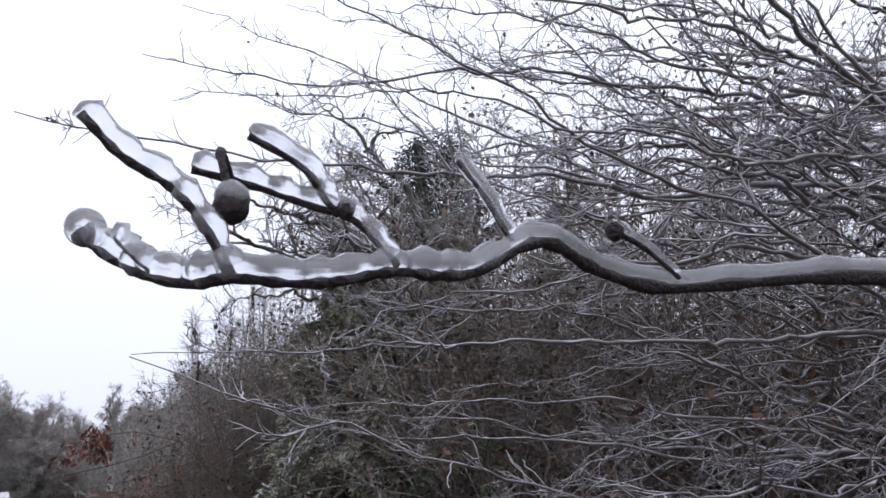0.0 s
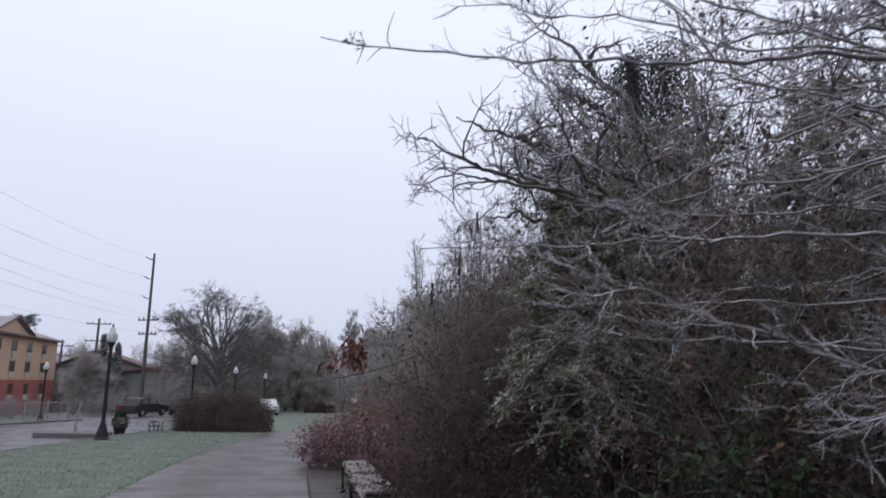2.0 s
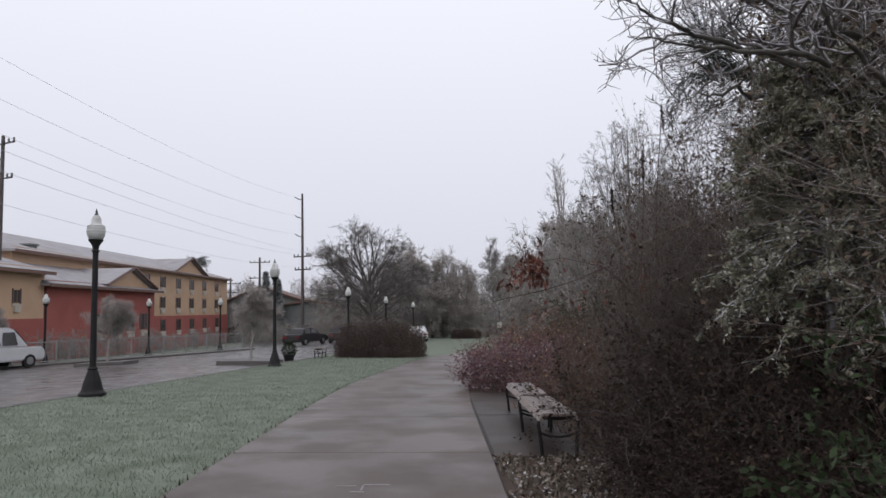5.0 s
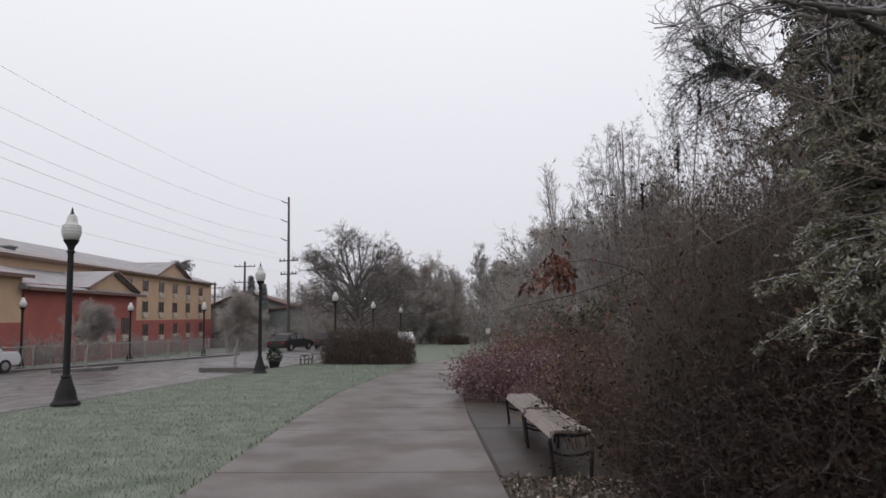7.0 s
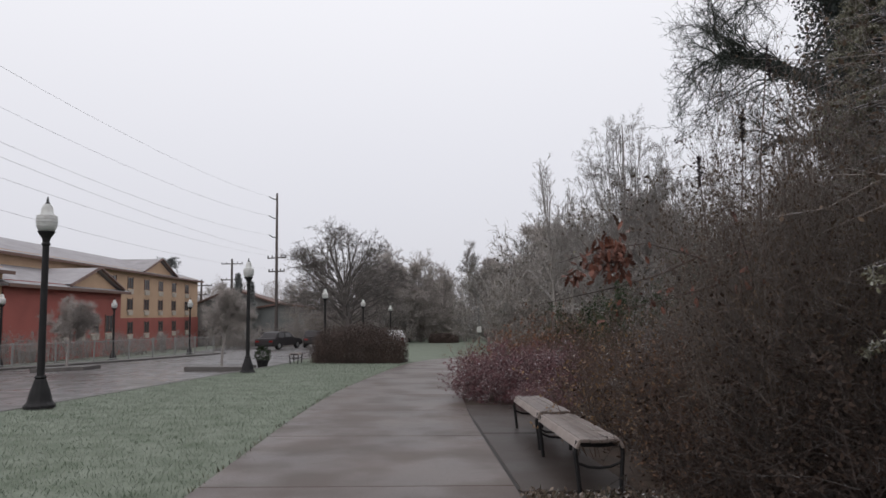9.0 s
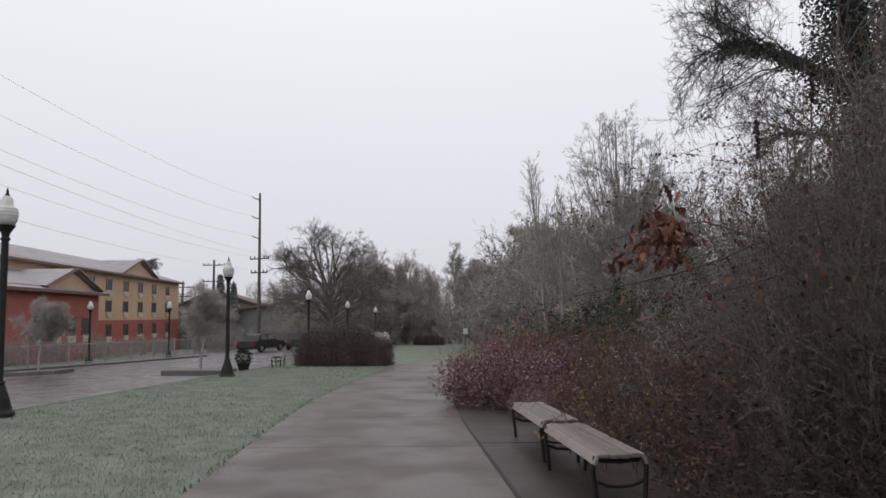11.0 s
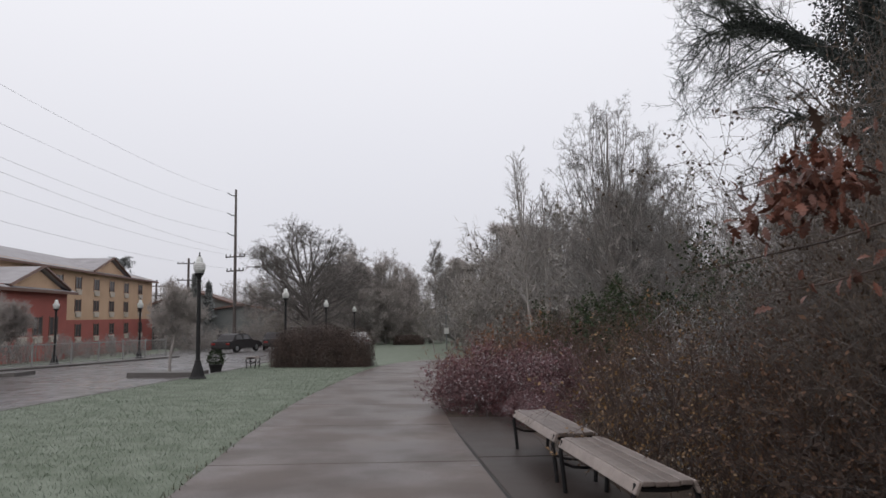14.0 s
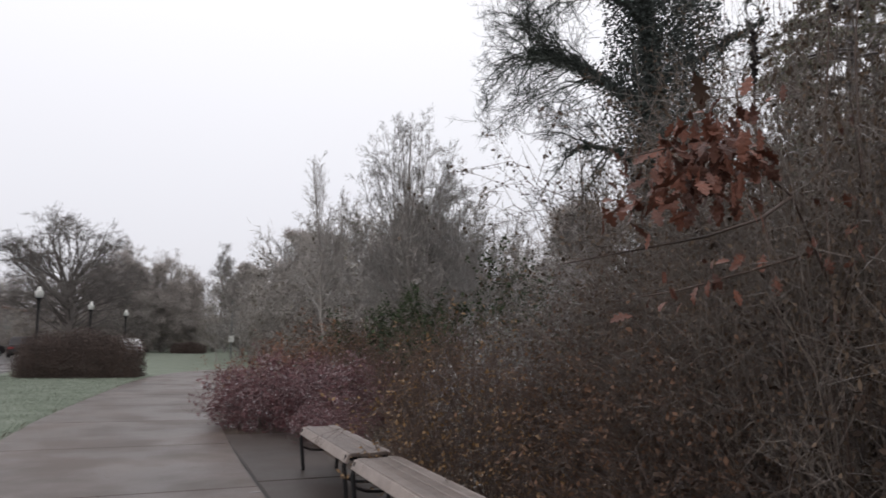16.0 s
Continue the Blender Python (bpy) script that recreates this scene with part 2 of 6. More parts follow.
M_PANE = node_material("dark_window_glass", (0.075, 0.072, 0.075), (0.05, 0.048, 0.05), 1, 0.08, 0.0, 20, spec=0.6)
M_GREYWALL = node_material("grey_green_siding", (0.16, 0.17, 0.165), (0.11, 0.12, 0.118), 0.6, 0.8, 0.1, 15)
M_POLE = node_material("weathered_pole_wood", (0.10, 0.085, 0.08), (0.055, 0.045, 0.043), 3, 0.85, 0.4, 25)
M_WIRE = node_material("grey_cable", (0.46, 0.46, 0.47), (0.4, 0.4, 0.41), 3, 0.7, 0.0, 20)
M_CARWHITE = node_material("white_car_paint", (0.62, 0.62, 0.63), (0.52, 0.52, 0.54), 1, 0.3, 0.0, 30, coat=0.8)
M_CARDARK = node_material("dark_car_paint", (0.03, 0.026, 0.028), (0.018, 0.016, 0.017), 1, 0.5, 0.0, 30, coat=0.05, spec=0.3)
M_TYRE = node_material("tyre_rubber", (0.025, 0.025, 0.025), (0.014, 0.014, 0.014), 4, 0.85, 0.2, 40)
M_CHROME = node_material("dull_metal", (0.45, 0.45, 0.46), (0.35, 0.35, 0.36), 4, 0.35, 0.0, 40, metal=0.9)
M_TAIL = node_material("red_lens", (0.25, 0.015, 0.015), (0.18, 0.01, 0.01), 4, 0.2, 0.0, 40, coat=0.8)
M_FENCE = node_material("pale_fence_paint", (0.27, 0.27, 0.265), (0.2, 0.2, 0.195), 3, 0.6, 0.1, 40)
M_SIGN = node_material("white_sign_board", (0.6, 0.6, 0.58), (0.5, 0.5, 0.49), 3, 0.5, 0.0, 40)
# distant needles lightened, with the haze put into their colour
M_CONIFER_FAR = node_material("hazed_grey_green_needles", (0.19, 0.2, 0.197), (0.12, 0.127, 0.125), 1, 0.8, 0.0, 40, spread=0.6, frost=0.15)
M_LEAF_ORANGE = node_material("orange_brown_leaves", (0.24, 0.105, 0.05), (0.11, 0.05, 0.028), 2, 0.6, 0.0, 60, spread=0.7, frost=0.1)
M_PAINT = node_material("worn_white_paint", (0.27, 0.26, 0.26), (0.1, 0.09, 0.09), 30, 0.6, 0.1, 80)
M_CONIFER = node_material("dark_conifer_needles", (0.042, 0.052, 0.048), (0.02, 0.025, 0.023), 1, 0.8, 0.0, 40, spread=0.6, frost=0.1)


# ---- mesh helpers ----
def ground_z(x, y):
    """The lie of the land: falls gently along the walk, and off to the street."""
    z = 0.24 - 0.0235 * y - 0.02 * x
    if x < -9.0:
        z += 0.045 * (x + 9.0)
    return z


def link_mesh(name, mesh, material, parent=None, label=""):
    mesh.materials.append(material)
    ob = new(name, mesh)
    if parent is not None:
        ob.parent = parent
    if label:
        ob["label"] = label
    return ob


def part(name, bm, material, parent=None, label="", smooth=False):
    mesh = bpy.data.meshes.new(name)
    bm.to_mesh(mesh)
    bm.free()
    if smooth:
        mesh.polygons.foreach_set("use_smooth", [True] * len(mesh.polygons))
    return link_mesh(name, mesh, material, parent, label)


def thing(name, x, y, z, label, category, group="", rz=0.0):
    ob = new(name)
    ob.empty_display_size = 0.2
    ob.matrix_world = pose(x, y, z, 0, 0, rz)
    return tagged(ob, label, category, group)


def box(bm, x0, x1, y0, y1, z0, z1, bevel=0.0):
    r = bmesh.ops.create_cube(bm, size=1.0)
    vs = r["verts"]
    for v in vs:
        v.co = Vector((x0 + (v.co.x + 0.5) * (x1 - x0), y0 + (v.co.y + 0.5) * (y1 - y0), z0 + (v.co.z + 0.5) * (z1 - z0)))
    if bevel:
        es = list({e for v in vs for e in v.link_edges})
        bmesh.ops.bevel(bm, geom=es, offset=bevel, segments=2, affect="EDGES", profile=0.5)
    return bm


def lathe(bm, profile, sides=16, cx=0.0, cy=0.0):
    rings = []
    for r, z in profile:
        rings.append([bm.verts.new((cx + r * math.cos(2 * math.pi * i / sides), cy + r * math.sin(2 * math.pi * i / sides), z)) for i in range(sides)])
    for a, b in zip(rings, rings[1:]):
        for i in range(sides):
            j = (i + 1) % sides
            bm.faces.new((a[i], a[j], b[j], b[i]))
    bm.faces.new(list(reversed(rings[0])))
    bm.faces.new(rings[-1])
    return bm


def tube(bm, pts, radii, sides=8):
    pts = [Vector(p) for p in pts]
    rings = []
    for i, p in enumerate(pts):
        d = (pts[min(i + 1, len(pts) - 1)] - pts[max(i - 1, 0)]).normalized()
        a = d.cross(Vector((0.3, 0.2, 0.93))).normalized()
        b = d.cross(a)
        r = radii[i] if isinstance(radii, (list, tuple)) else radii
        rings.append([bm.verts.new(p + r * (math.cos(2 * math.pi * k / sides) * a + math.sin(2 * math.pi * k / sides) * b)) for k in range(sides)])
    for a, b in zip(rings, rings[1:]):
        for i in range(sides):
            j = (i + 1) % sides
            bm.faces.new((a[i], a[j], b[j], b[i]))
    bm.faces.new(list(reversed(rings[0])))
    bm.faces.new(rings[-1])
    return bm


def prism(bm, outline, y0, y1):
    """An outline in x and z, drawn out along y."""
    a = [bm.verts.new((x, y0, z)) for x, z in outline]
    b = [bm.verts.new((x, y1, z)) for x, z in outline]
    bm.faces.new(a)
    bm.faces.new(list(reversed(b)))
    for i in range(len(a)):
        j = (i + 1) % len(a)
        bm.faces.new((a[j], a[i], b[i], b[j]))
    bmesh.ops.recalc_face_normals(bm, faces=bm.faces)
    return bm


def mesh_arrays(name, verts, quads):
    """A mesh from arrays of places (n, 3) and of quads (m, 4)."""
    mesh = bpy.data.meshes.new(name)
    verts, quads = np.asarray(verts, np.float32), np.asarray(quads, np.int32)
    mesh.vertices.add(len(verts))
    mesh.vertices.foreach_set("co", verts.ravel())
    k = quads.shape[1]
    mesh.loops.add(quads.size)
    mesh.loops.foreach_set("vertex_index", quads.ravel())
    mesh.polygons.add(len(quads))
    mesh.polygons.foreach_set("loop_start", np.arange(0, quads.size, k, dtype=np.int32))
    mesh.update(calc_edges=True)
    return mesh


# ---- plants ----
def unit(v):
    return v / np.maximum(np.linalg.norm(v, axis=-1, keepdims=True), 1e-9)


def grow(rng, origin, heading, length, radius, steps, wander, lift):
    """Bends many branches at once: arrays of starts, headings, lengths and radii give points (n, steps+1, 3) and radii."""
    n = len(origin)
    pts = np.zeros((n, steps + 1, 3))
    pts[:, 0] = origin
    d = unit(np.asarray(heading, float))
    for s in range(steps):
        d = unit(d + rng.normal(0, wander, (n, 3)) + np.array([0, 0, lift]))
        pts[:, s + 1] = pts[:, s] + d * (length / steps)[:, None]
    rad = radius[:, None] * np.linspace(1.0, 0.35, steps + 1)[None, :]
    return pts, rad


def offshoots(rng, pts, rad, length, per, angle, shrink, rad_shrink, start=0.2):
    """Starts of the next level of branches, spread along the last one."""
    n, k, _ = pts.shape
    which = np.repeat(np.arange(n), per)
    t = rng.uniform(start, 0.98, len(which)) * (k - 1)
    i = np.minimum(t.astype(int), k - 2)
    f = (t - i)[:, None]
    org = pts[which, i] * (1 - f) + pts[which, i + 1] * f
    along = unit(pts[which, i + 1] - pts[which, i])
    side = unit(np.cross(along, rng.normal(0, 1, along.shape)))
    a = np.radians(rng.normal(angle, 12, len(which)))[:, None]
    head = along * np.cos(a) + side * np.sin(a)
    ln = length[which] * shrink * rng.uniform(0.55, 1.25, len(which)) * (1.15 - 0.5 * t / (k - 1))
    r = np.minimum(rad[which, i] * 0.9, rad[which, 0] * rad_shrink)
    return org, head, ln, r


def tubes(levels, sides=3):
    """One set of vertices and quads for many tapered branches."""
    vs, qs, base = [], [], 0
    for pts, rad in levels:
        n, k, _ = pts.shape
        d = unit(np.gradient(pts, axis=1))
        ref = np.where(np.abs(d[..., 2:3]) > 0.9, np.array([1.0, 0, 0]), np.array([0, 0, 1.0]))
        a = unit(np.cross(d, ref))
        b = np.cross(d, a)
        ang = 2 * np.pi * np.arange(sides) / sides
        ring = pts[:, :, None] + rad[:, :, None, None] * (np.cos(ang)[None, None, :, None] * a[:, :, None] + np.sin(ang)[None, None, :, None] * b[:, :, None])
        vs.append(ring.reshape(-1, 3))
        idx = base + np.arange(n * k * sides).reshape(n, k, sides)
        nxt = np.roll(idx, -1, axis=2)
        qs.append(np.stack([idx[:, :-1], nxt[:, :-1], nxt[:, 1:], idx[:, 1:]], axis=-1).reshape(-1, 4))
        base += n * k * sides
    return np.concatenate(vs), np.concatenate(qs)


def leaf_quads(rng, places, size, ratio=0.55, droop=0.0):
    """A bent leaf blade (four corners) at each place."""
    n = len(places)
    d = unit(rng.normal(0, 1, (n, 3)) + np.array([0, 0, -droop]))
    s = unit(np.cross(d, rng.normal(0, 1, (n, 3))))
    ln = (size * rng.uniform(0.6, 1.3, n))[:, None]
    nrm = np.cross(d, s)
    v = np.stack([places, places + d * ln * 0.5 + s * ln * ratio * 0.5, places + d * ln + nrm * ln * 0.15, places + d * ln * 0.5 - s * ln * ratio * 0.5], axis=1)
    return v.reshape(-1, 3), np.arange(4 * n).reshape(n, 4)


def points_on(rng, pts, count):
    n, k, _ = pts.shape
    w = rng.integers(0, n, count)
    t = rng.uniform(0, k - 1, count)
    i = np.minimum(t.astype(int), k - 2)
    f = (t - i)[:, None]
    return pts[w, i] * (1 - f) + pts[w, i + 1] * f


def bare_tree_meshes(seed, height, spread=0.5, limbs=9, per=(6, 6, 5), trunk_r=None, wander=0.16, lift=0.06, angle=48, fork=0.25, twig=0.006, droop=0.0, limb_r=0.3, thick=1.0):
    """Trunk and limbs in one mesh, the fine crown in another; foot at the origin."""
    rng = np.random.default_rng(seed)
    r0 = trunk_r or height * 0.022
    o = np.zeros((1, 3))
    t_pts, t_rad = grow(rng, o, np.array([[rng.normal(0, 0.05), rng.normal(0, 0.05), 1.0]]), np.array([height * 0.8]), np.array([r0]), 10, 0.06, 0.05)
    t_rad = r0 * np.linspace(1, 0.2, 11)[None, :]
    t_rad[0, 0] *= 1.5
    l_o, l_h, l_l, l_r = offshoots(rng, t_pts, t_rad, np.array([height * spread]), limbs, angle, 1.0, limb_r, fork)
    l_pts, l_rad = grow(rng, l_o, l_h, l_l, l_r, 7, wander, lift)
    levels_a = [(t_pts, t_rad)]
    b_o, b_h, b_l, b_r = offshoots(rng, l_pts, l_rad, l_l, per[0], 42, 0.5, 0.45)
    b_pts, b_rad = grow(rng, b_o, b_h, b_l, np.maximum(b_r, twig * 1.3), 5, wander, lift * 0.8)
    c_o, c_h, c_l, c_r = offshoots(rng, b_pts, b_rad, b_l, per[1], 40, 0.5, 0.45)
    c_pts, c_rad = grow(rng, c_o, c_h, c_l, np.maximum(c_r, twig), 3, wander, lift * 0.5 - droop)
    d_o, d_h, d_l, d_r = offshoots(rng, c_pts, c_rad, c_l, per[2], 42, 0.6, 0.6)
    d_pts, d_rad = grow(rng, d_o, d_h, d_l, np.maximum(d_r, twig * 0.7), 2, wander, -droop)
    tv = tubes(levels_a, 9)
    lv = tubes([(l_pts, l_rad), (b_pts, b_rad)], 5)
    trunk = mesh_arrays("trunk", np.concatenate([tv[0], lv[0]]), np.concatenate([tv[1], lv[1] + len(tv[0])]))
    crown = mesh_arrays("crown", *tubes([(c_pts, c_rad), (d_pts, d_rad)], 3))
    return trunk, crown, d_pts, b_pts


TREES, FUZZ = {}, {}


def bare_tree(x, y, height, seed, label, bark, twigs, group="", leaves=None, size=1.0, fuzz=None, **kw):
    key = (seed, height)
    if key not in TREES:
        trunk, crown, fine, _ = bare_tree_meshes(seed, height, **kw)
        trunk.materials.append(bark)
        crown.materials.append(twigs)
        TREES[key] = (trunk, crown, fine)
    trunk, crown, fine = TREES[key]
    t = thing("bare_tree", x, y, ground_z(x, y) - 0.1, label, "tree", group, (x * 57 + y * 31) % 360)
    t.scale = (size, size, size)
    for name, mesh in (("trunk", trunk), ("crown", crown)):
        new(name, mesh).parent = t
    if fuzz:
        if key not in FUZZ:
            rng = np.random.default_rng(seed + 900)
            FUZZ[key] = mesh_arrays("twig_haze", *leaf_quads(rng, points_on(rng, fine, fuzz[0]), fuzz[1], 0.05, -0.5))
            FUZZ[key].materials.append(fuzz[2])
        new("twig_haze", FUZZ[key]).parent = t
    if leaves:
        count, blade, mat, text = leaves
        rng = np.random.default_rng(seed + 500)
        link_mesh("foliage", mesh_arrays("foliage", *leaf_quads(rng, points_on(rng, fine, count), blade)), mat, t, text)
    return t


def shrub_meshes(seed, rx, ry, height, stems=60, per=(6, 5), stem_r=0.006, twig=0.0025, lean=0.55, wander=0.2, leaf_count=0, leaf=0.04, lift=0.05, arch=0.0):
    """Many stems from a wide base, twigs on them, and leaf blades; foot at the origin."""
    rng = np.random.default_rng(seed)
    a = rng.uniform(0, 2 * np.pi, stems)
    q = np.sqrt(rng.uniform(0, 1, stems))
    o = np.stack([rx * 0.75 * q * np.cos(a), ry * 0.75 * q * np.sin(a), np.full(stems, -0.05)], axis=1)
    h = np.stack([np.cos(a) * q * lean * rng.uniform(0.2, 1.2, stems), np.sin(a) * q * lean * rng.uniform(0.2, 1.2, stems), np.ones(stems)], axis=1)
    ln = height * rng.uniform(0.6, 1.15, stems) * (1.05 - 0.3 * q)
    s_pts, s_rad = grow(rng, o, h, ln, stem_r * rng.uniform(0.6, 1.4, stems), 7, wander * 0.6, lift - arch)
    b_o, b_h, b_l, b_r = offshoots(rng, s_pts, s_rad, ln, per[0], 45, 0.42, 0.6, 0.12)
    b_pts, b_rad = grow(rng, b_o, b_h, b_l, np.maximum(b_r, twig), 4, wander, lift - arch)
    c_o, c_h, c_l, c_r = offshoots(rng, b_pts, b_rad, b_l, per[1], 45, 0.5, 0.6, 0.1)
    c_pts, c_rad = grow(rng, c_o, c_h, c_l, np.maximum(c_r, twig * 0.75), 2, wander, -arch)
    stems_mesh = mesh_arrays("branchwork", *tubes([(s_pts, s_rad), (b_pts, b_rad), (c_pts, c_rad)], 3))
    leaves_mesh = None
    if leaf_count:
        leaves_mesh = mesh_arrays("foliage", *leaf_quads(rng, np.concatenate([points_on(rng, c_pts, leaf_count * 2 // 3), points_on(rng, b_pts, leaf_count // 3)]), leaf))
    return stems_mesh, leaves_mesh


SHRUBS = {}


def shrub(name, key, x, y, label, twig_mat, leaf_mat, scale=(1, 1, 1), rz=0.0, group="", leaf_label="", **kw):
    """A shrub at a place of the plan; shrubs with the same key share their meshes."""
    if key not in SHRUBS:
        a, b = shrub_meshes(**kw)
        a.materials.append(twig_mat)
        if b:
            b.materials.append(leaf_mat)
        SHRUBS[key] = (a, b)
    a, b = SHRUBS[key]
    t = thing(name, x, y, ground_z(x, y), label, "shrub", group, rz)
    t.scale = scale
    s = new("branchwork", a)
    s.parent = t
    if b:
        f = new("foliage", b)
        f.parent = t
        if leaf_label:
            f["label"] = leaf_label
    return t


# ---- ground, lawn, street ----
def sheet(name, xs, ys, lift, material, label, inside=None):
    xs, ys = np.asarray(xs, float), np.asarray(ys, float)
    X, Y = np.meshgrid(xs, ys)
    Z = np.vectorize(ground_z)(X, Y) + lift
    v = np.stack([X, Y, Z], axis=-1).reshape(-1, 3)
    i = np.arange(len(xs) * len(ys)).reshape(len(ys), len(xs))
    q = np.stack([i[:-1, :-1], i[:-1, 1:], i[1:, 1:], i[1:, :-1]], axis=-1).reshape(-1, 4)
    if inside is not None:
        c = v[q].mean(axis=1)
        q = q[np.array([inside(a[0], a[1]) for a in c])]
    ob = link_mesh(name, mesh_arrays(name, v, q), material)
    return tagged(ob, label, name.split("_")[0], kind="structure")


far_steps = [-900, -400, -200, -120, -80, -60, -45, -36, -30, -24, -20, -16, -13, -11, -9, -7, -5, -3, -1, 1, 3, 5, 8, 12, 18, 26, 36, 50, 80, 150, 300, 900]
sheet("ground", far_steps, [-600, -200, -60, -30, -15, -8, -4, 0, 4, 8, 12, 16, 20, 25, 30, 36, 44, 54, 66, 80, 100, 130, 170, 240, 400, 1200], -0.06, M_GRASSGROUND, "pale green frosted turf running off to the tree line")


def kerb_x(y):
    """The street's edge of the lawn."""
    return -7.75 + 0.108 * (y - 15.0) if y < 31 else -6.02 + 0.02 * (y - 31)


def strip(name, ys, left, right, lift, material, label, kind="structure", across=12):
    v, q = [], []
    for y in ys:
        for k in range(across + 1):
            x = left(y) + (right(y) - left(y)) * k / across
            v.append((x, y, ground_z(x, y) + lift))
    w = across + 1
    for j in range(len(ys) - 1):
        for k in range(across):
            q.append((j * w + k, j * w + k + 1, (j + 1) * w + k + 1, (j + 1) * w + k))
    ob = link_mesh(name, mesh_arrays(name, v, q), material)
    return tagged(ob, label, name.split("_")[0], kind=kind)


ys_long = list(np.arange(-10, 70, 1.5)) + [75, 85, 100, 130]


def fence_x(y):
    """The far edge of the street, where the fence stands."""
    return float(np.interp(y, [-10, 18, 30.0, 37.0, 43.0, 50.5, 56, 90, 130], [-60, -38, -25.9, -20.9, -17.7, -15.2, -19, -24, -24]))


strip("road", ys_long, fence_x, lambda y: kerb_x(y) - 0.15, -0.05, M_ROAD, "wet brownish grey asphalt street and parking bays", across=40)
strip("lawn", list(np.arange(-10, 34.6, 0.6)), lambda y: kerb_x(y), lambda y: -1.5 + (0.06 * max(0, y - 20)), 0.0, M_GRASSGROUND, "frosted pale green mown lawn beside the path")
strip("soil", list(np.arange(-8, 30, 0.8)), lambda y: 0.25, lambda y: 9.0, -0.012, M_SOIL, "dark soil under brown fallen leaves by the shrubs")

kb = bmesh.new()
ky = list(np.arange(-10, 34, 2.0))
for a, b in zip(ky, ky[1:]):
    p = [(kerb_x(a) - 0.15, a), (kerb_x(a), a), (kerb_x(b), b), (kerb_x(b) - 0.15, b)]
    lo = [kb.verts.new((x, y, ground_z(x, y) - 0.12)) for x, y in p]
    hi = [kb.verts.new((x, y, ground_z(x, y) + 0.01)) for x, y in p]
    kb.faces.new(hi)
    for i in range(4):
        j = (i + 1) % 4
        kb.faces.new((lo[i], lo[j], hi[j], hi[i]))
tagged(part("kerb", kb, M_KERB), "low wet concrete kerb along the lawn", "kerb", kind="structure")


def blades(name, seed, count, region, size, material, label, keep=None, wide=0.12):
    """Upright blades scattered over a stretch of the plan."""
    rng = np.random.default_rng(seed)
    x = rng.uniform(region[0], region[1], count)
    y = region[2] + (region[3] - region[2]) * rng.uniform(0, 1, count) ** 1.5
    if keep is not None:
        ok = np.array([keep(a, b) for a, b in zip(x, y)])
        x, y = x[ok], y[ok]
    z = np.vectorize(ground_z)(x, y)
    n = len(x)
    h = size * rng.uniform(0.5, 1.4, n)
    a = rng.uniform(0, 2 * np.pi, n)
    s = np.stack([np.cos(a), np.sin(a), np.zeros(n)], axis=1) * (h * wide)[:, None]
    b = np.stack([x, y, z - 0.005], axis=1)
    top = b + np.stack([rng.normal(0, 0.45, n) * h, rng.normal(0, 0.45, n) * h, h], axis=1)
    v = np.stack([b - s, b + s, top + s * 0.25, top - s * 0.25], axis=1).reshape(-1, 3)
    return tagged(link_mesh(name, mesh_arrays(name, v, np.arange(4 * n).reshape(n, 4)), material), label, "grass", kind="stuff")


def on_lawn(x, y):
    return kerb_x(y) + 0.03 < x < path_edges(y)[0] - 0.02


# ---- path of slabs ----
CENTRE = [(-1.11, -9), (-1.11, 14), (-0.97, 18), (-0.48, 23), (0.08, 28), (0.7, 32), (2.0, 36), (4.5, 39.5), (8.5, 42), (16, 44)]
HALF = 1.45


def centre_line(step):
    pts = []
    for (x0, y0), (x1, y1) in zip(CENTRE, CENTRE[1:]):
        n = max(1, int(math.hypot(x1 - x0, y1 - y0) / 0.25))
        pts += [(x0 + (x1 - x0) * i / n, y0 + (y1 - y0) * i / n) for i in range(n)]
    pts.append(CENTRE[-1])
    for _ in range(30):
        pts = [pts[0]] + [((a[0] + 2 * b[0] + c[0]) / 4, (a[1] + 2 * b[1] + c[1]) / 4) for a, b, c in zip(pts, pts[1:], pts[2:])] + [pts[-1]]
    return pts


LINE = centre_line(0.25)


def path_edges(y):
    x = np.interp(y, [p[1] for p in LINE], [p[0] for p in LINE])
    return x - HALF, x + HALF


def slab(bm, rows, thick=0.1, lift=0.02, edge=0.012):
    """A slab whose plan is rows of (left, right) points; worn edges."""
    rings = []
    for inset, dz in ((0, -thick), (0, lift - edge), (edge, lift)):
        ring = []
        left = [r[0] for r in rows]
        right = [r[1] for r in rows]
        loop = left + right[::-1]
        cx = sum(p[0] for p in loop) / len(loop)
        cy = sum(p[1] for p in loop) / len(loop)
        for x, y in loop:
            dx, dy = x - cx, y - cy
            d = math.hypot(dx, dy)
            x, y = x - inset * dx / d, y - inset * dy / d
            ring.append(bm.verts.new((x, y, ground_z(x, y) + dz)))
        rings.append(ring)
    n = len(rings[0])
    for a, b in zip(rings, rings[1:]):
        for i in range(n):
            j = (i + 1) % n
            bm.faces.new((a[i], a[j], b[j], b[i]))
    bm.faces.new(rings[-1])
    bmesh.ops.recalc_face_normals(bm, faces=bm.faces)


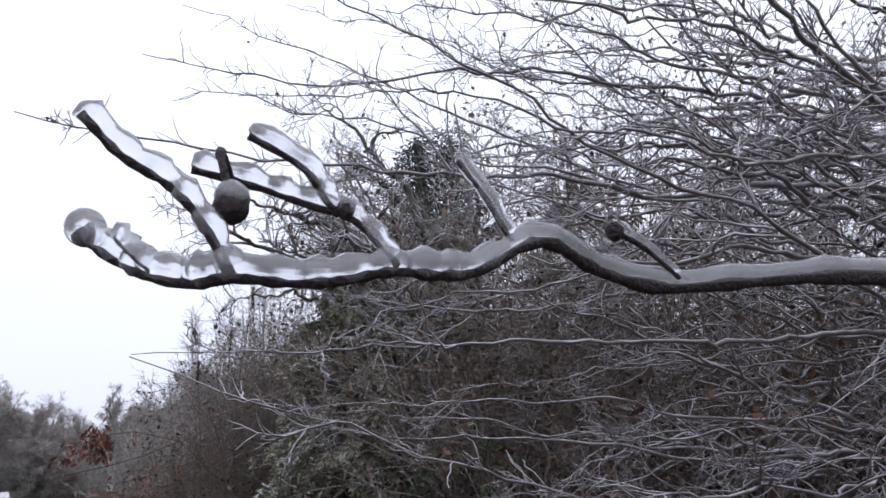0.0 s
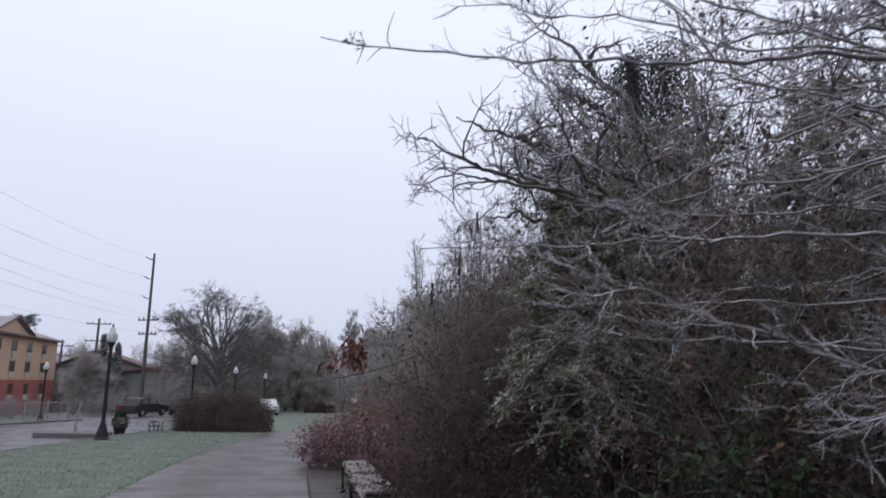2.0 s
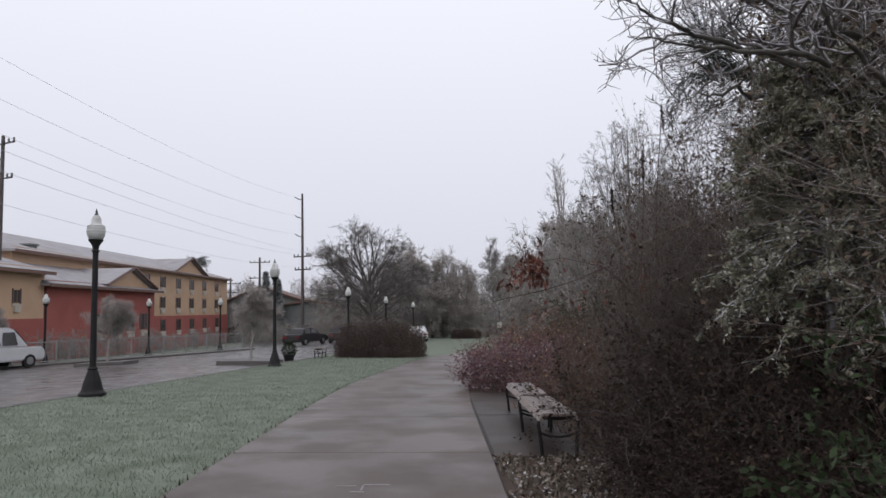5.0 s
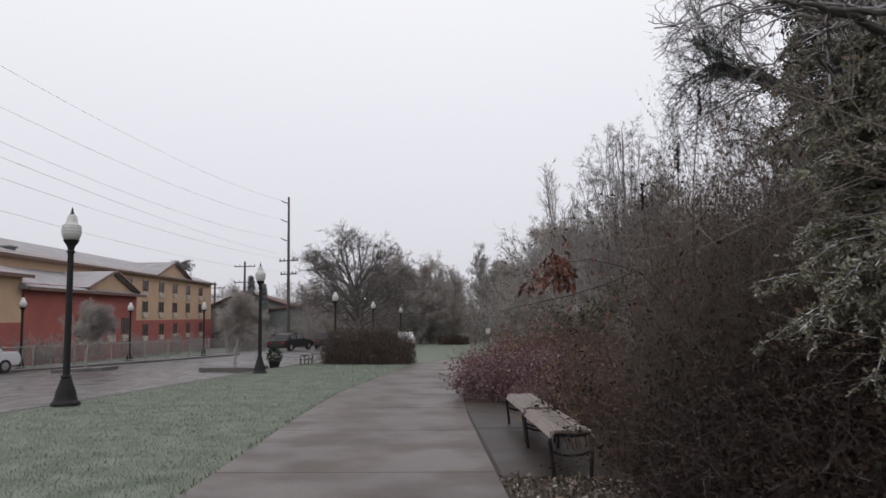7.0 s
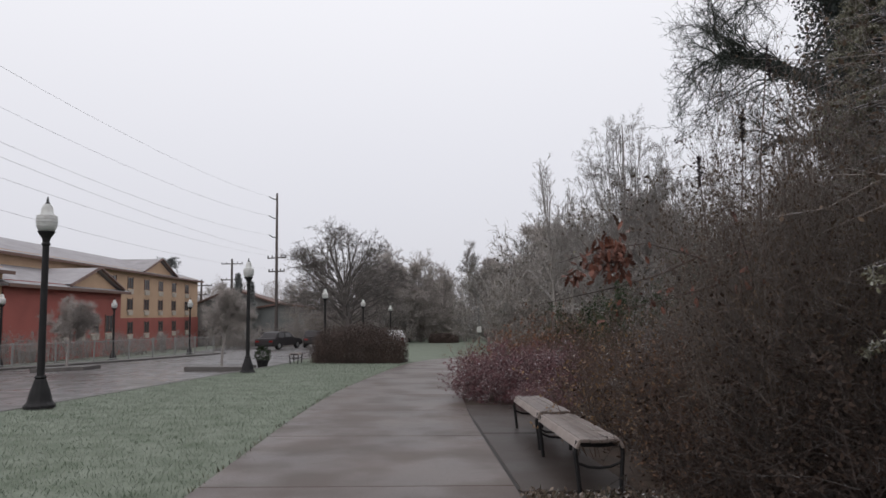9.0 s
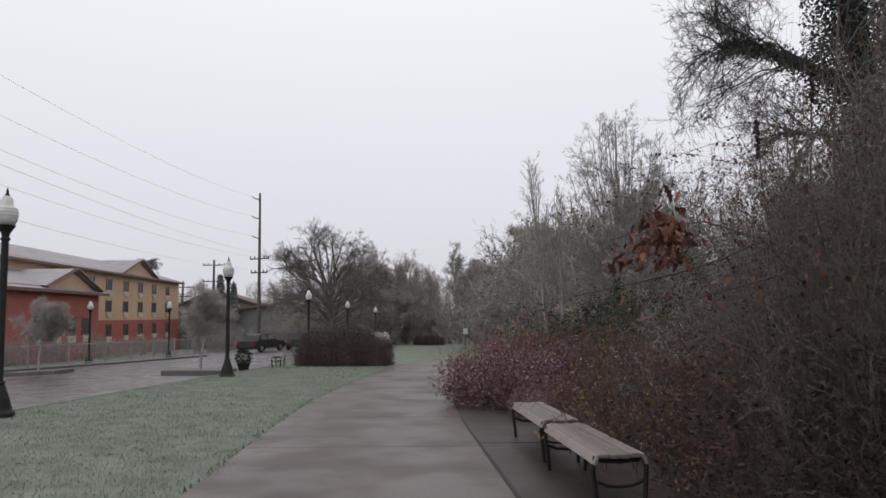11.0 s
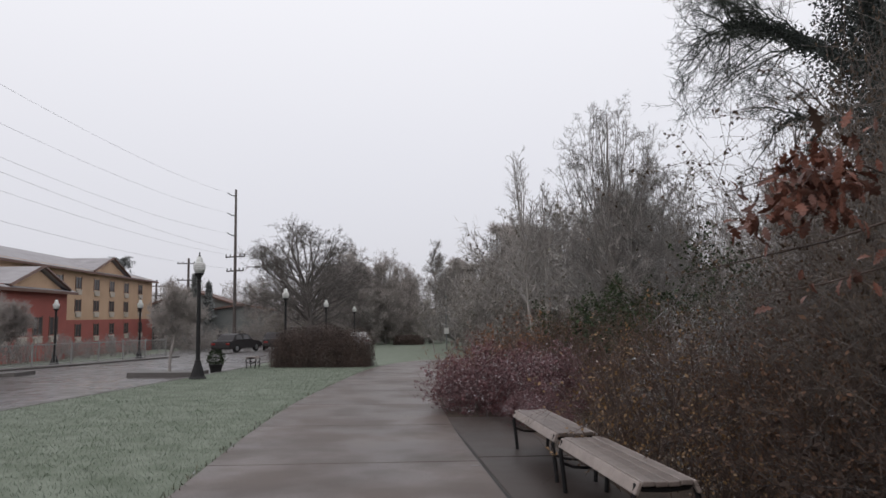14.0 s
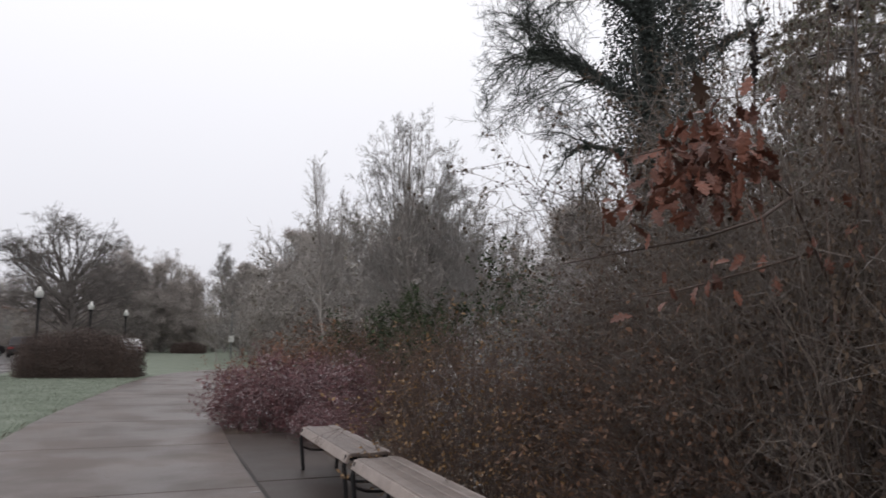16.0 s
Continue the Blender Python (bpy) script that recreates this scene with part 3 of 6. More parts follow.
def path_slabs():
    root = tagged(new("pavement"), "wide wet brown-grey concrete path with cross joints", "path", kind="structure")
    dist = [0.0]
    for a, b in zip(LINE, LINE[1:]):
        dist.append(dist[-1] + math.hypot(b[0] - a[0], b[1] - a[1]))
    offset = (14.72 + 9.0) % 2.95
    edges = [d for d in np.arange(offset - 2.95, dist[-1], 2.95)]
    px, py = [p[0] for p in LINE], [p[1] for p in LINE]
    for s0 in edges:
        a, b = max(s0, 0) + 0.007, min(s0 + 2.95, dist[-1]) - 0.007
        if b - a < 0.3:
            continue
        rows = []
        for s in np.linspace(a, b, 6):
            x, y = np.interp(s, dist, px), np.interp(s, dist, py)
            x2, y2 = np.interp(min(s + 0.3, dist[-1]), dist, px), np.interp(min(s + 0.3, dist[-1]), dist, py)
            x1, y1 = np.interp(max(s - 0.3, 0), dist, px), np.interp(max(s - 0.3, 0), dist, py)
            L = math.hypot(x2 - x1, y2 - y1)
            nx, ny = (y2 - y1) / L, -(x2 - x1) / L
            rows.append(((x - nx * HALF, y - ny * HALF), (x + nx * HALF, y + ny * HALF)))
        bm = bmesh.new()
        slab(bm, rows)
        part("slab", bm, M_CONCRETE, root)
    # paved bay under the benches, past the wide dark joint
    for y0, y1 in ((8.62, 12.0), (12.03, 15.6)):
        bm = bmesh.new()
        slab(bm, [((0.375, y), (1.42, y)) for y in np.linspace(y0, y1, 4)], lift=0.015)
        part("slab", bm, M_BAY, root)
    bm = bmesh.new()
    box(bm, 0.335, 0.38, 8.3, 15.7, -0.2, -0.15)
    for v in bm.verts:
        v.co.z = ground_z(v.co.x, v.co.y) + (0.006 if v.co.z > -0.17 else -0.05)
    part("joint", bm, M_JOINT, root, "dark open joint between path and bench bay")


path_slabs()


def paint_mark():
    """A worn survey mark: two strokes across and a small foot."""
    bm = bmesh.new()
    for x0, x1, y0, y1 in ((-1.15, -0.97, 7.22, 7.24), (-0.91, -0.68, 7.26, 7.29), (-0.92, -0.9, 7.07, 7.24), (-1.0, -0.88, 7.0, 7.03), (0.21, 0.33, 11.49, 11.52)):
        box(bm, x0, x1, y0, y1, 0, 1)
    for v in bm.verts:
        v.co.z = ground_z(v.co.x, v.co.y) + (0.024 if v.co.z > 0.5 else 0.01)
    tagged(part("pavement_marking", bm, M_PAINT), "small worn white paint marks on the concrete path", "marking", kind="structure")


paint_mark()


# ---- street lamps ----
def street_lamp(x, y, label, z=None):
    t = thing("street_lamp", x, y, ground_z(x, y) - 0.02 if z is None else z, label, "street lamp", "lamps along the street")
    bm = bmesh.new()
    lathe(bm, [(0.26, 0), (0.26, 0.05), (0.215, 0.1), (0.2, 0.14), (0.17, 0.28), (0.125, 0.42), (0.1, 0.5), (0.085, 0.52), (0.105, 0.55), (0.085, 0.58)], 12)
    part("base", bm, M_IRON, t)
    bm = bmesh.new()
    lathe(bm, [(0.066, 0.57), (0.062, 1.2), (0.055, 2.95), (0.075, 2.97), (0.075, 3.0), (0.055, 3.02), (0.075, 3.1), (0.12, 3.17), (0.15, 3.22)], 12)
    part("post", bm, M_IRON, t)
    bm = bmesh.new()
    lathe(bm, [(0.13, 3.225), (0.165, 3.3), (0.182, 3.4), (0.172, 3.5), (0.14, 3.53), (0.105, 3.56), (0.1, 3.64), (0.075, 3.71), (0.045, 3.74)], 16)
    g = part("globe", bm, M_GLOBE, t, "frosted white glass lamp globe", True)
    bm = bmesh.new()
    for zz in (3.32, 3.38, 3.44, 3.50):
        r = np.interp(zz, [3.3, 3.4, 3.5], [0.168, 0.184, 0.174])
        lathe(bm, [(r, zz), (r + 0.004, zz + 0.006), (r, zz + 0.012)], 16)
    part("rib", bm, M_SIGN, g)
    bm = bmesh.new()
    lathe(bm, [(0.05, 3.735), (0.03, 3.77), (0.018, 3.79), (0.024, 3.81), (0.006, 3.88)], 10)
    part("finial", bm, M_IRON, t)
    return t


first_lamp = street_lamp(-7.38, 15.16, "black cast-iron street lamp with white acorn globe", 0.05)
for lx, ly in ((-6.16, 25.49), (-5.6, 41.0), (-4.41, 54.0), (-2.75, 66.0), (-1.2, 84.0), (-21.3, 37.3), (-19.3, 45.5), (-15.6, 48.5)):
    copy_thing(first_lamp, pose(lx, ly, ground_z(lx, ly) - 0.02))


# ---- benches ----
def bench(y0, y1, x0, x1, top, wood=M_SEAT):
    xm, ym = (x0 + x1) / 2, (y0 + y1) / 2
    gz = ground_z(xm, ym) + 0.012
    t = thing("bench", xm, ym, gz, "backless park bench with worn wooden planks on bowed black iron frames", "bench", "benches beside the path")
    h = top - gz
    L, w = (y1 - y0) / 2, (x1 - x0) / 2
    tilt = math.atan2(ground_z(xm, y1) - ground_z(xm, y0), y1 - y0)
    n = 4
    pw = (2 * w - 0.07) / n
    for i in range(n):
        bm = bmesh.new()
        a = -w + 0.035 + i * pw
        dip = -0.006 if 0 < i < n - 1 else 0.0
        box(bm, a + 0.0015, a + pw - 0.0015, -L, L, h - 0.035 + dip, h + dip, 0.008)
        part("plank", bm, wood if i in (0, n - 1) else M_SEAT_WET, t)
    for s in (-1, 1):
        bm = bmesh.new()
        box(bm, -0.013, 0.013, -L, L, -0.085, 0.0, 0.006)
        for v in bm.verts:
            v.co = Matrix.Rotation(math.radians(-24 * s), 4, "Y") @ v.co
            v.co += Vector((s * (w - 0.028), 0, h - 0.008))
        part("edge_plank", bm, M_SEAT_EDGE, t, "pale worn rolled-over edge plank")
    for s in (-1, 1):
        yy = s * (L - 0.05)
        bm = bmesh.new()
        tube(bm, [(-w + 0.02, yy, 0), (-w + 0.005, yy, h * 0.4), (-w - 0.012, yy, h * 0.75), (-w + 0.01, yy, h - 0.03), (-w + 0.05, yy, h - 0.055), (0, yy, h - 0.065), (w - 0.05, yy, h - 0.055), (w - 0.01, yy, h - 0.03), (w + 0.012, yy, h * 0.75), (w - 0.005, yy, h * 0.4), (w - 0.02, yy, 0)], 0.02, 8)
        f = part("end_frame", bm, M_IRON, t, "bowed black iron end frame")
        bm = bmesh.new()
        tube(bm, [(-w + 0.005, yy, h * 0.55), (-w * 0.5, yy, h * 0.47), (0, yy, h * 0.45), (w * 0.5, yy, h * 0.47), (w - 0.005, yy, h * 0.55)], 0.014, 6)
        part("brace", bm, M_IRON, f)
    t.rotation_euler = (tilt, 0, 0)
    return t


bench(8.5, 10.3, 0.86, 1.27, 0.487)
bench(10.62, 12.53, 0.90, 1.31, 0.425, M_SEAT_WET)
tiny = bench(30.9, 31.9, -5.75, -5.4, ground_z(-5.6, 31) + 0.45)
tiny["label"] = "small backless iron bench beside the clipped hedge"


# ---- tree islands on the street ----
def island(x, y, w, d):
    bm = bmesh.new()
    box(bm, x - w / 2, x + w / 2, y - d / 2, y + d / 2, 0, 1, 0.03)
    for v in bm.verts:
        v.co.z = ground_z(v.co.x, v.co.y) + (0.1 if v.co.z > 0.5 else -0.15)
    tagged(part("kerb", bm, M_KERB), "kerbed planting island with a young bare tree", "kerb", kind="structure")


for ix, iy, s in ((-7.7, 27.9, 31), (-15.6, 32.5, 31), (-22.0, 33.0, 31)):
    island(ix, iy, 2.2, 1.6)
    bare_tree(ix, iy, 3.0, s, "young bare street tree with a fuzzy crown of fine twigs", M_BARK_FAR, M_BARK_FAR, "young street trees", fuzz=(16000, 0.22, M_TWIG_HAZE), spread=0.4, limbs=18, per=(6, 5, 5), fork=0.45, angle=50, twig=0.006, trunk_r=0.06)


# ---- clipped hedge and small far shrubs ----
def hedge(x0, x1, y, depth, height, seed, label, mat_stem, mat_leaf, leaves=26000, size=0.05):
    """A clipped block of leaves and twigs with a rounded, uneven top."""
    rng = np.random.default_rng(seed)
    xm, w = (x0 + x1) / 2, (x1 - x0) / 2
    t = thing("hedge", xm, y, ground_z(xm, y) - 0.03, label, "hedge")
    n = leaves
    p = rng.uniform(-1, 1, (n * 4, 3))
    p[:, 2] = np.abs(p[:, 2])
    q = np.abs(p[:, 0]) ** 3.0 + np.abs(p[:, 1]) ** 2.4 + (p[:, 2] * 0.98) ** 2.6
    p = p[(q < 1.0) & (q > 0.25 * rng.uniform(0, 1, n * 4))][:n]
    ripple = 1 + 0.05 * np.sin(p[:, 0] * 9 + 1) + 0.05 * np.sin(p[:, 1] * 7 + 2) + rng.normal(0, 0.02, len(p))
    pts = p * ripple[:, None] * np.array([w, depth / 2, height])
    link_mesh("foliage", mesh_arrays("foliage", *leaf_quads(rng, pts, size)), mat_leaf, t)
    m = 700
    o = np.stack([rng.uniform(-w, w, m) * 0.9, rng.uniform(-0.45, 0.45, m) * depth, np.zeros(m)], axis=1)
    pt, rd = grow(rng, o, np.stack([rng.normal(0, 0.15, m), rng.normal(0, 0.15, m), np.ones(m)], axis=1), height * rng.uniform(0.6, 1.0, m), np.full(m, 0.008), 5, 0.15, 0.05)
    link_mesh("branchwork", mesh_arrays("branchwork", *tubes([(pt, rd)], 3)), mat_stem, t)
    return t


hedge(-5.2, -0.85, 32.6, 2.4, 1.66, 41, "dark clipped rounded evergreen hedge standing on the lawn", M_TWIG_BROWN, M_LEAF_HEDGE, 60000, 0.05)
hedge(1.0, 4.6, 80.0, 2.0, 1.1, 42, "low dark clipped hedge on the far lawn", M_TWIG_BROWN, M_LEAF_HEDGE, 9000, 0.1)


# ---- shrubs right of the path ----
T = "thicket beside the path"
BR = dict(seed=71, rx=1.0, ry=1.0, height=2.1, stems=90, per=(8, 6), leaf_count=9000, leaf=0.034, arch=0.03, wander=0.24)
BR2 = dict(seed=72, rx=1.0, ry=1.0, height=2.3, stems=60, per=(7, 6), leaf_count=2600, leaf=0.045, arch=0.0, wander=0.2)
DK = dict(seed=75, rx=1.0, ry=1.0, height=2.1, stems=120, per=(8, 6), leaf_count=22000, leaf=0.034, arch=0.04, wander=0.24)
OL = dict(seed=73, rx=1.1, ry=1.1, height=2.4, stems=50, per=(7, 6), leaf_count=12000, leaf=0.065, arch=0.02, wander=0.22)
TA = dict(seed=76, rx=0.95, ry=0.95, height=3.5, stems=85, per=(8, 6), leaf_count=13000, leaf=0.034, arch=0.0, wander=0.24, lean=0.4)
PU = dict(seed=74, rx=1.0, ry=1.0, height=1.1, stems=130, per=(6, 5), leaf_count=9000, leaf=0.042, stem_r=0.004, twig=0.002, lean=0.9, arch=0.02)
rnd = random.Random(5)


def bramble(x, y, s, kind="b", turn=0.0):
    rz = rnd.uniform(0, 360) + turn
    if kind == "b":
        shrub("bramble_shrub", "bramble", x, y, "tangled leafless brown bramble shrub with a few dead leaves", M_TWIG_BROWN, M_LEAF_BROWN, (s, s, s), rz, T, **BR)
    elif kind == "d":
        shrub("bramble_thicket", "dense", x, y, "dense bramble thicket, stems and leaves darkened with painted shade", M_TWIG_DARK, M_LEAF_DARK, (s, s, s * 0.9), rz, T, **DK)
    elif kind == "t":
        shrub("tall_shrub", "tall", x, y, "tall tangled brown-grey shrub with dull olive leaves", M_TWIG_MID, M_LEAF_DULL, (s, s, s), rz, T, **TA)
    elif kind == "n":
        shrub("upright_shrub", "tall", x, y, "narrow upright grey-brown shrub of fine iced twigs", M_TWIG_MID, M_LEAF_DULL, (s * 0.5, s * 0.5, s), rz + 180, T, **TA)
    elif kind == "g":
        shrub("bare_shrub", "bare", x, y, "upright iced grey-brown shrub, nearly leafless", M_TWIG, M_LEAF_OLIVE, (s, s, s), rz, T, **BR2)
    elif kind == "o":
        shrub("evergreen_shrub", "olive", x, y, "loose dark green shrub with ice-glazed leaves", M_TWIG_BROWN, M_LEAF_GREEN, (s, s, s), rz, T, **OL)
    else:
        shrub("spirea_shrub", "purple", x, y, "low rounded shrub of reddish-purple twigs and leaves glazed with ice", M_TWIG_PURPLE, M_LEAF_PURPLE, (s, s, s), rz, "purple shrubs past the benches", **PU)


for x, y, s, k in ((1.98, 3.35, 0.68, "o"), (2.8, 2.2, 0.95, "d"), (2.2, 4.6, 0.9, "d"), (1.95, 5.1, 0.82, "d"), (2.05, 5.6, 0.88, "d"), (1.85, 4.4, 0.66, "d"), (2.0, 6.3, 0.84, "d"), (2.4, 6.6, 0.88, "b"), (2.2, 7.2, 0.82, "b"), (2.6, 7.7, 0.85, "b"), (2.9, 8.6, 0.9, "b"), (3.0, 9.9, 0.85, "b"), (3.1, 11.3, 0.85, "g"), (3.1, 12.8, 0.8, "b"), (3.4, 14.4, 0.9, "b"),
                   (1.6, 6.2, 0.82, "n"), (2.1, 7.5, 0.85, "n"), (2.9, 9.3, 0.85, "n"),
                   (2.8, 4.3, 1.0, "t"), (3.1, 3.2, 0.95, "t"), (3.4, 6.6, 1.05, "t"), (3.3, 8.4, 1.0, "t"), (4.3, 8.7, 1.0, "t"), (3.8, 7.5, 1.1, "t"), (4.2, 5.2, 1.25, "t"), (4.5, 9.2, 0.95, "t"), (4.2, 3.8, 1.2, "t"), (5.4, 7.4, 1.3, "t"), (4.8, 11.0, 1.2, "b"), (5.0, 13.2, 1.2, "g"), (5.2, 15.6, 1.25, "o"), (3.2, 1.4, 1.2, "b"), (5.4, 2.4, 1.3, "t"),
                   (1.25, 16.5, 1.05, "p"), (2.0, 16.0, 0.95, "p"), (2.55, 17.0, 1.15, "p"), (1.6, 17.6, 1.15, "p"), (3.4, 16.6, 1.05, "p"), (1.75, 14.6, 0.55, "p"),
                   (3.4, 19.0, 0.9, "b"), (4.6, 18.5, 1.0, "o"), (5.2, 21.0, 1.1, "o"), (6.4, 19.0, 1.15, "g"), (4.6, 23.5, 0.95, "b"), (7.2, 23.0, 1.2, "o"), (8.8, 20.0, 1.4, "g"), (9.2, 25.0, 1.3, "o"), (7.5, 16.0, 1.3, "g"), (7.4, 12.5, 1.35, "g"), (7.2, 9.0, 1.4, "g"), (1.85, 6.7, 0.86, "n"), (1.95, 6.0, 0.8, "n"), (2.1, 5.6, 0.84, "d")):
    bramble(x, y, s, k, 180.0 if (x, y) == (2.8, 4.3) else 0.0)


# ---- trees ----
def crowned_tree(x, y, crown_z, label, seed, bark, twigs, rise, profile, n=60, per=(7, 5, 3), reach=(0.34, 0.5, 0.55), trunk_r=0.14, limb_r=0.05, twig=0.006, arch=0.12, base=(0.3, 0.6), lift=0.06, wander=0.1, fuzz=None, lean=(0.0, 0.0), group="far trees"):
    """A tree whose limbs end on a crown of a given profile: pairs of height share and radius; its top stands at crown_z."""
    rng = np.random.default_rng(seed)
    gz = ground_z(x, y) - 0.1
    h = crown_z - gz
    t = thing("bare_tree", x, y, gz, label, "tree", group)
    k = 12
    axis = np.stack([lean[0] * np.linspace(0, 1, k) ** 2 * h, lean[1] * np.linspace(0, 1, k) ** 2 * h, np.linspace(0, h * rise, k)], axis=1)
    axis[1:-1, :2] += rng.normal(0, 0.006 * h, (k - 2, 2))
    t_rad = trunk_r * np.linspace(1, 0.12 if rise > 0.7 else 0.5, k)
    t_rad[0] *= 1.5
    fs, rs = [q[0] for q in profile], [q[1] for q in profile]
    f = np.interp(rng.uniform(0, 1, n), np.linspace(0, 1, 9), np.linspace(fs[0], fs[-1], 9))
    az = rng.uniform(0, 2 * np.pi, n)
    rr = np.interp(f, fs, rs) * rng.uniform(0.8, 1.05, n)
    e = np.stack([rr * np.cos(az) + lean[0] * h * f * f, rr * np.sin(az) + lean[1] * h * f * f, f * h], axis=1)
    share = np.clip(rng.uniform(base[0], base[1], n) * f / rise, 0.08, 0.97) * (k - 1)
    i = share.astype(int)
    st = axis[i] + (axis[np.minimum(i + 1, k - 1)] - axis[i]) * (share - i)[:, None]
    m = 14
    u = np.linspace(0, 1, m)[None, :, None]
    span = np.linalg.norm(e - st, axis=1)
    out = unit(np.stack([np.cos(az), np.sin(az), np.full(n, 0.9)], axis=1))
    mid = (st + e) / 2 + out * (arch * span)[:, None]
    pts = (1 - u) ** 2 * st[:, None] + 2 * u * (1 - u) * mid[:, None] + u ** 2 * e[:, None]
    bend = sum(rng.normal(0, 0.022 / q, (n, 1, 3)) * np.sin(np.pi * q * u) for q in (2, 3, 5)) * span[:, None, None]
    pts = pts + bend
    rad = (limb_r * rng.uniform(0.6, 1.2, n) * (span / span.max()) ** 0.5)[:, None] * np.linspace(1.0, 0.18, m)[None, :]
    rad = np.maximum(rad, twig)
    b = offshoots(rng, pts, rad, span, per[0], 34, reach[0], 0.5, 0.2)
    bp, br = grow(rng, b[0], b[1], b[2], np.maximum(b[3] * 0.7, twig * 1.3), 5, wander, lift)
    c = offshoots(rng, bp, br, b[2], per[1], 36, reach[1], 0.6, 0.15)
    cp, cr = grow(rng, c[0], c[1], c[2], np.maximum(c[3] * 0.7, twig), 3, wander, lift)
    d = offshoots(rng, cp, cr, c[2], per[2], 38, reach[2], 0.7, 0.15)
    dp, dr = grow(rng, d[0], d[1], d[2], np.full(len(d[0]), twig * 0.75), 2, wander, lift * 0.5)
    link_mesh("trunk", mesh_arrays("trunk", *tubes([(axis[None], t_rad[None])], 10)), bark, t)
    tagged(link_mesh("branchwork", mesh_arrays("branchwork", *tubes([(pts, rad)], 5)), bark, t), kind="stuff")
    link_mesh("crown", mesh_arrays("crown", *tubes([(bp, br), (cp, cr), (dp, dr)], 3)), twigs, t)
    if fuzz:
        link_mesh("twig_haze", mesh_arrays("twig_haze", *leaf_quads(rng, points_on(rng, dp, fuzz[0]), fuzz[1], 0.06, -0.5)), fuzz[2], t)
    return t


NEAR = "trees right of the path"
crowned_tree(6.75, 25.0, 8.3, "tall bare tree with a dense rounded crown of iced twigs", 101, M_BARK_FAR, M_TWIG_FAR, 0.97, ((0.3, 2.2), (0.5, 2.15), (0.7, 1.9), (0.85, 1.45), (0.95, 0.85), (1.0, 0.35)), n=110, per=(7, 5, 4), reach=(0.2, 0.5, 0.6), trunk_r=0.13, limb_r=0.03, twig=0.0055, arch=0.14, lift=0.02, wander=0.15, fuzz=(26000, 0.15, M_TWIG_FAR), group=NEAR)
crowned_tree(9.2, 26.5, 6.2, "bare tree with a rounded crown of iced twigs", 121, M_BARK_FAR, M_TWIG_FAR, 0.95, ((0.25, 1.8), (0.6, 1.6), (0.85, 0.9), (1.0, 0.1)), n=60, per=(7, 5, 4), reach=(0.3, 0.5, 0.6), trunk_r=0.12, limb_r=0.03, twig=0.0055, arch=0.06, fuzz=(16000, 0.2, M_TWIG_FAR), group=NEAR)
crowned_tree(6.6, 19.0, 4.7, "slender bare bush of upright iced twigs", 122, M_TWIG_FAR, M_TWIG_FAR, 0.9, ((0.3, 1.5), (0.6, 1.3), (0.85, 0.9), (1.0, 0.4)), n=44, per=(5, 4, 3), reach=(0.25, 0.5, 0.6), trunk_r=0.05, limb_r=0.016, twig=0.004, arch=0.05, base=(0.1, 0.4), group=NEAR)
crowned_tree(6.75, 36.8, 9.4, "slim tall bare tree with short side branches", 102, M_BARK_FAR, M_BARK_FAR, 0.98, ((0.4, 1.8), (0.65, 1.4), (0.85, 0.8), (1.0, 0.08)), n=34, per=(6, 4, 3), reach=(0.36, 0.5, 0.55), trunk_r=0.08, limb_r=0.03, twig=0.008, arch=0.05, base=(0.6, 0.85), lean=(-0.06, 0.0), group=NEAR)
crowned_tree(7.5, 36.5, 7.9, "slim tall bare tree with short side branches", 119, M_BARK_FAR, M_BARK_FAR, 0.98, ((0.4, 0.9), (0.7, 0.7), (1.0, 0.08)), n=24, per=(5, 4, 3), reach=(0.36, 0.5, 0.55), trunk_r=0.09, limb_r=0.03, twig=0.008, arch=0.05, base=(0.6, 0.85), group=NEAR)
crowned_tree(-7.2, 71.0, 10.3, "broad bare oak with a wide rounded crown of arching limbs", 104, M_BARK_OAK, M_BARK_OAK, 0.5, ((0.22, 5.2), (0.4, 6.2), (0.6, 5.9), (0.8, 4.6), (0.93, 3.0), (1.0, 1.2)), n=62, per=(11, 7, 5), reach=(0.34, 0.5, 0.55), trunk_r=0.5, limb_r=0.11, twig=0.012, arch=0.3, base=(0.3, 0.75), lift=-0.03, wander=0.2, fuzz=(9000, 0.4, M_BARK_OAK), lean=(-0.03, 0.0))
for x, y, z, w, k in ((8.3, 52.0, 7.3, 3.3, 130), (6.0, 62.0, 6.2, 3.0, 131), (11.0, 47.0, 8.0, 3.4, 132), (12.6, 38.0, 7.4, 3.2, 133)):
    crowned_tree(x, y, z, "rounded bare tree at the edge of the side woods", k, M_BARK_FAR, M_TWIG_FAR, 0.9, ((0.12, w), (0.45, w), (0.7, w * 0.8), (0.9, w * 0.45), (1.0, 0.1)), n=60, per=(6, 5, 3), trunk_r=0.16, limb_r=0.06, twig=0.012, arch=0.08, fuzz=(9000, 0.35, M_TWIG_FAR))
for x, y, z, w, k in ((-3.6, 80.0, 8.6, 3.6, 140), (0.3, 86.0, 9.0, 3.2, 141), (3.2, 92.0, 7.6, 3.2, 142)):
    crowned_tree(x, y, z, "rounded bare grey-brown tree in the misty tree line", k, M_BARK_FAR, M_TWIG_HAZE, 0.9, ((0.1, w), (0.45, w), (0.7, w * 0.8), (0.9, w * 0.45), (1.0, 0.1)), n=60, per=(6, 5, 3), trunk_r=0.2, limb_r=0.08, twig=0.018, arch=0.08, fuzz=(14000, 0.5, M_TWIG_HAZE))
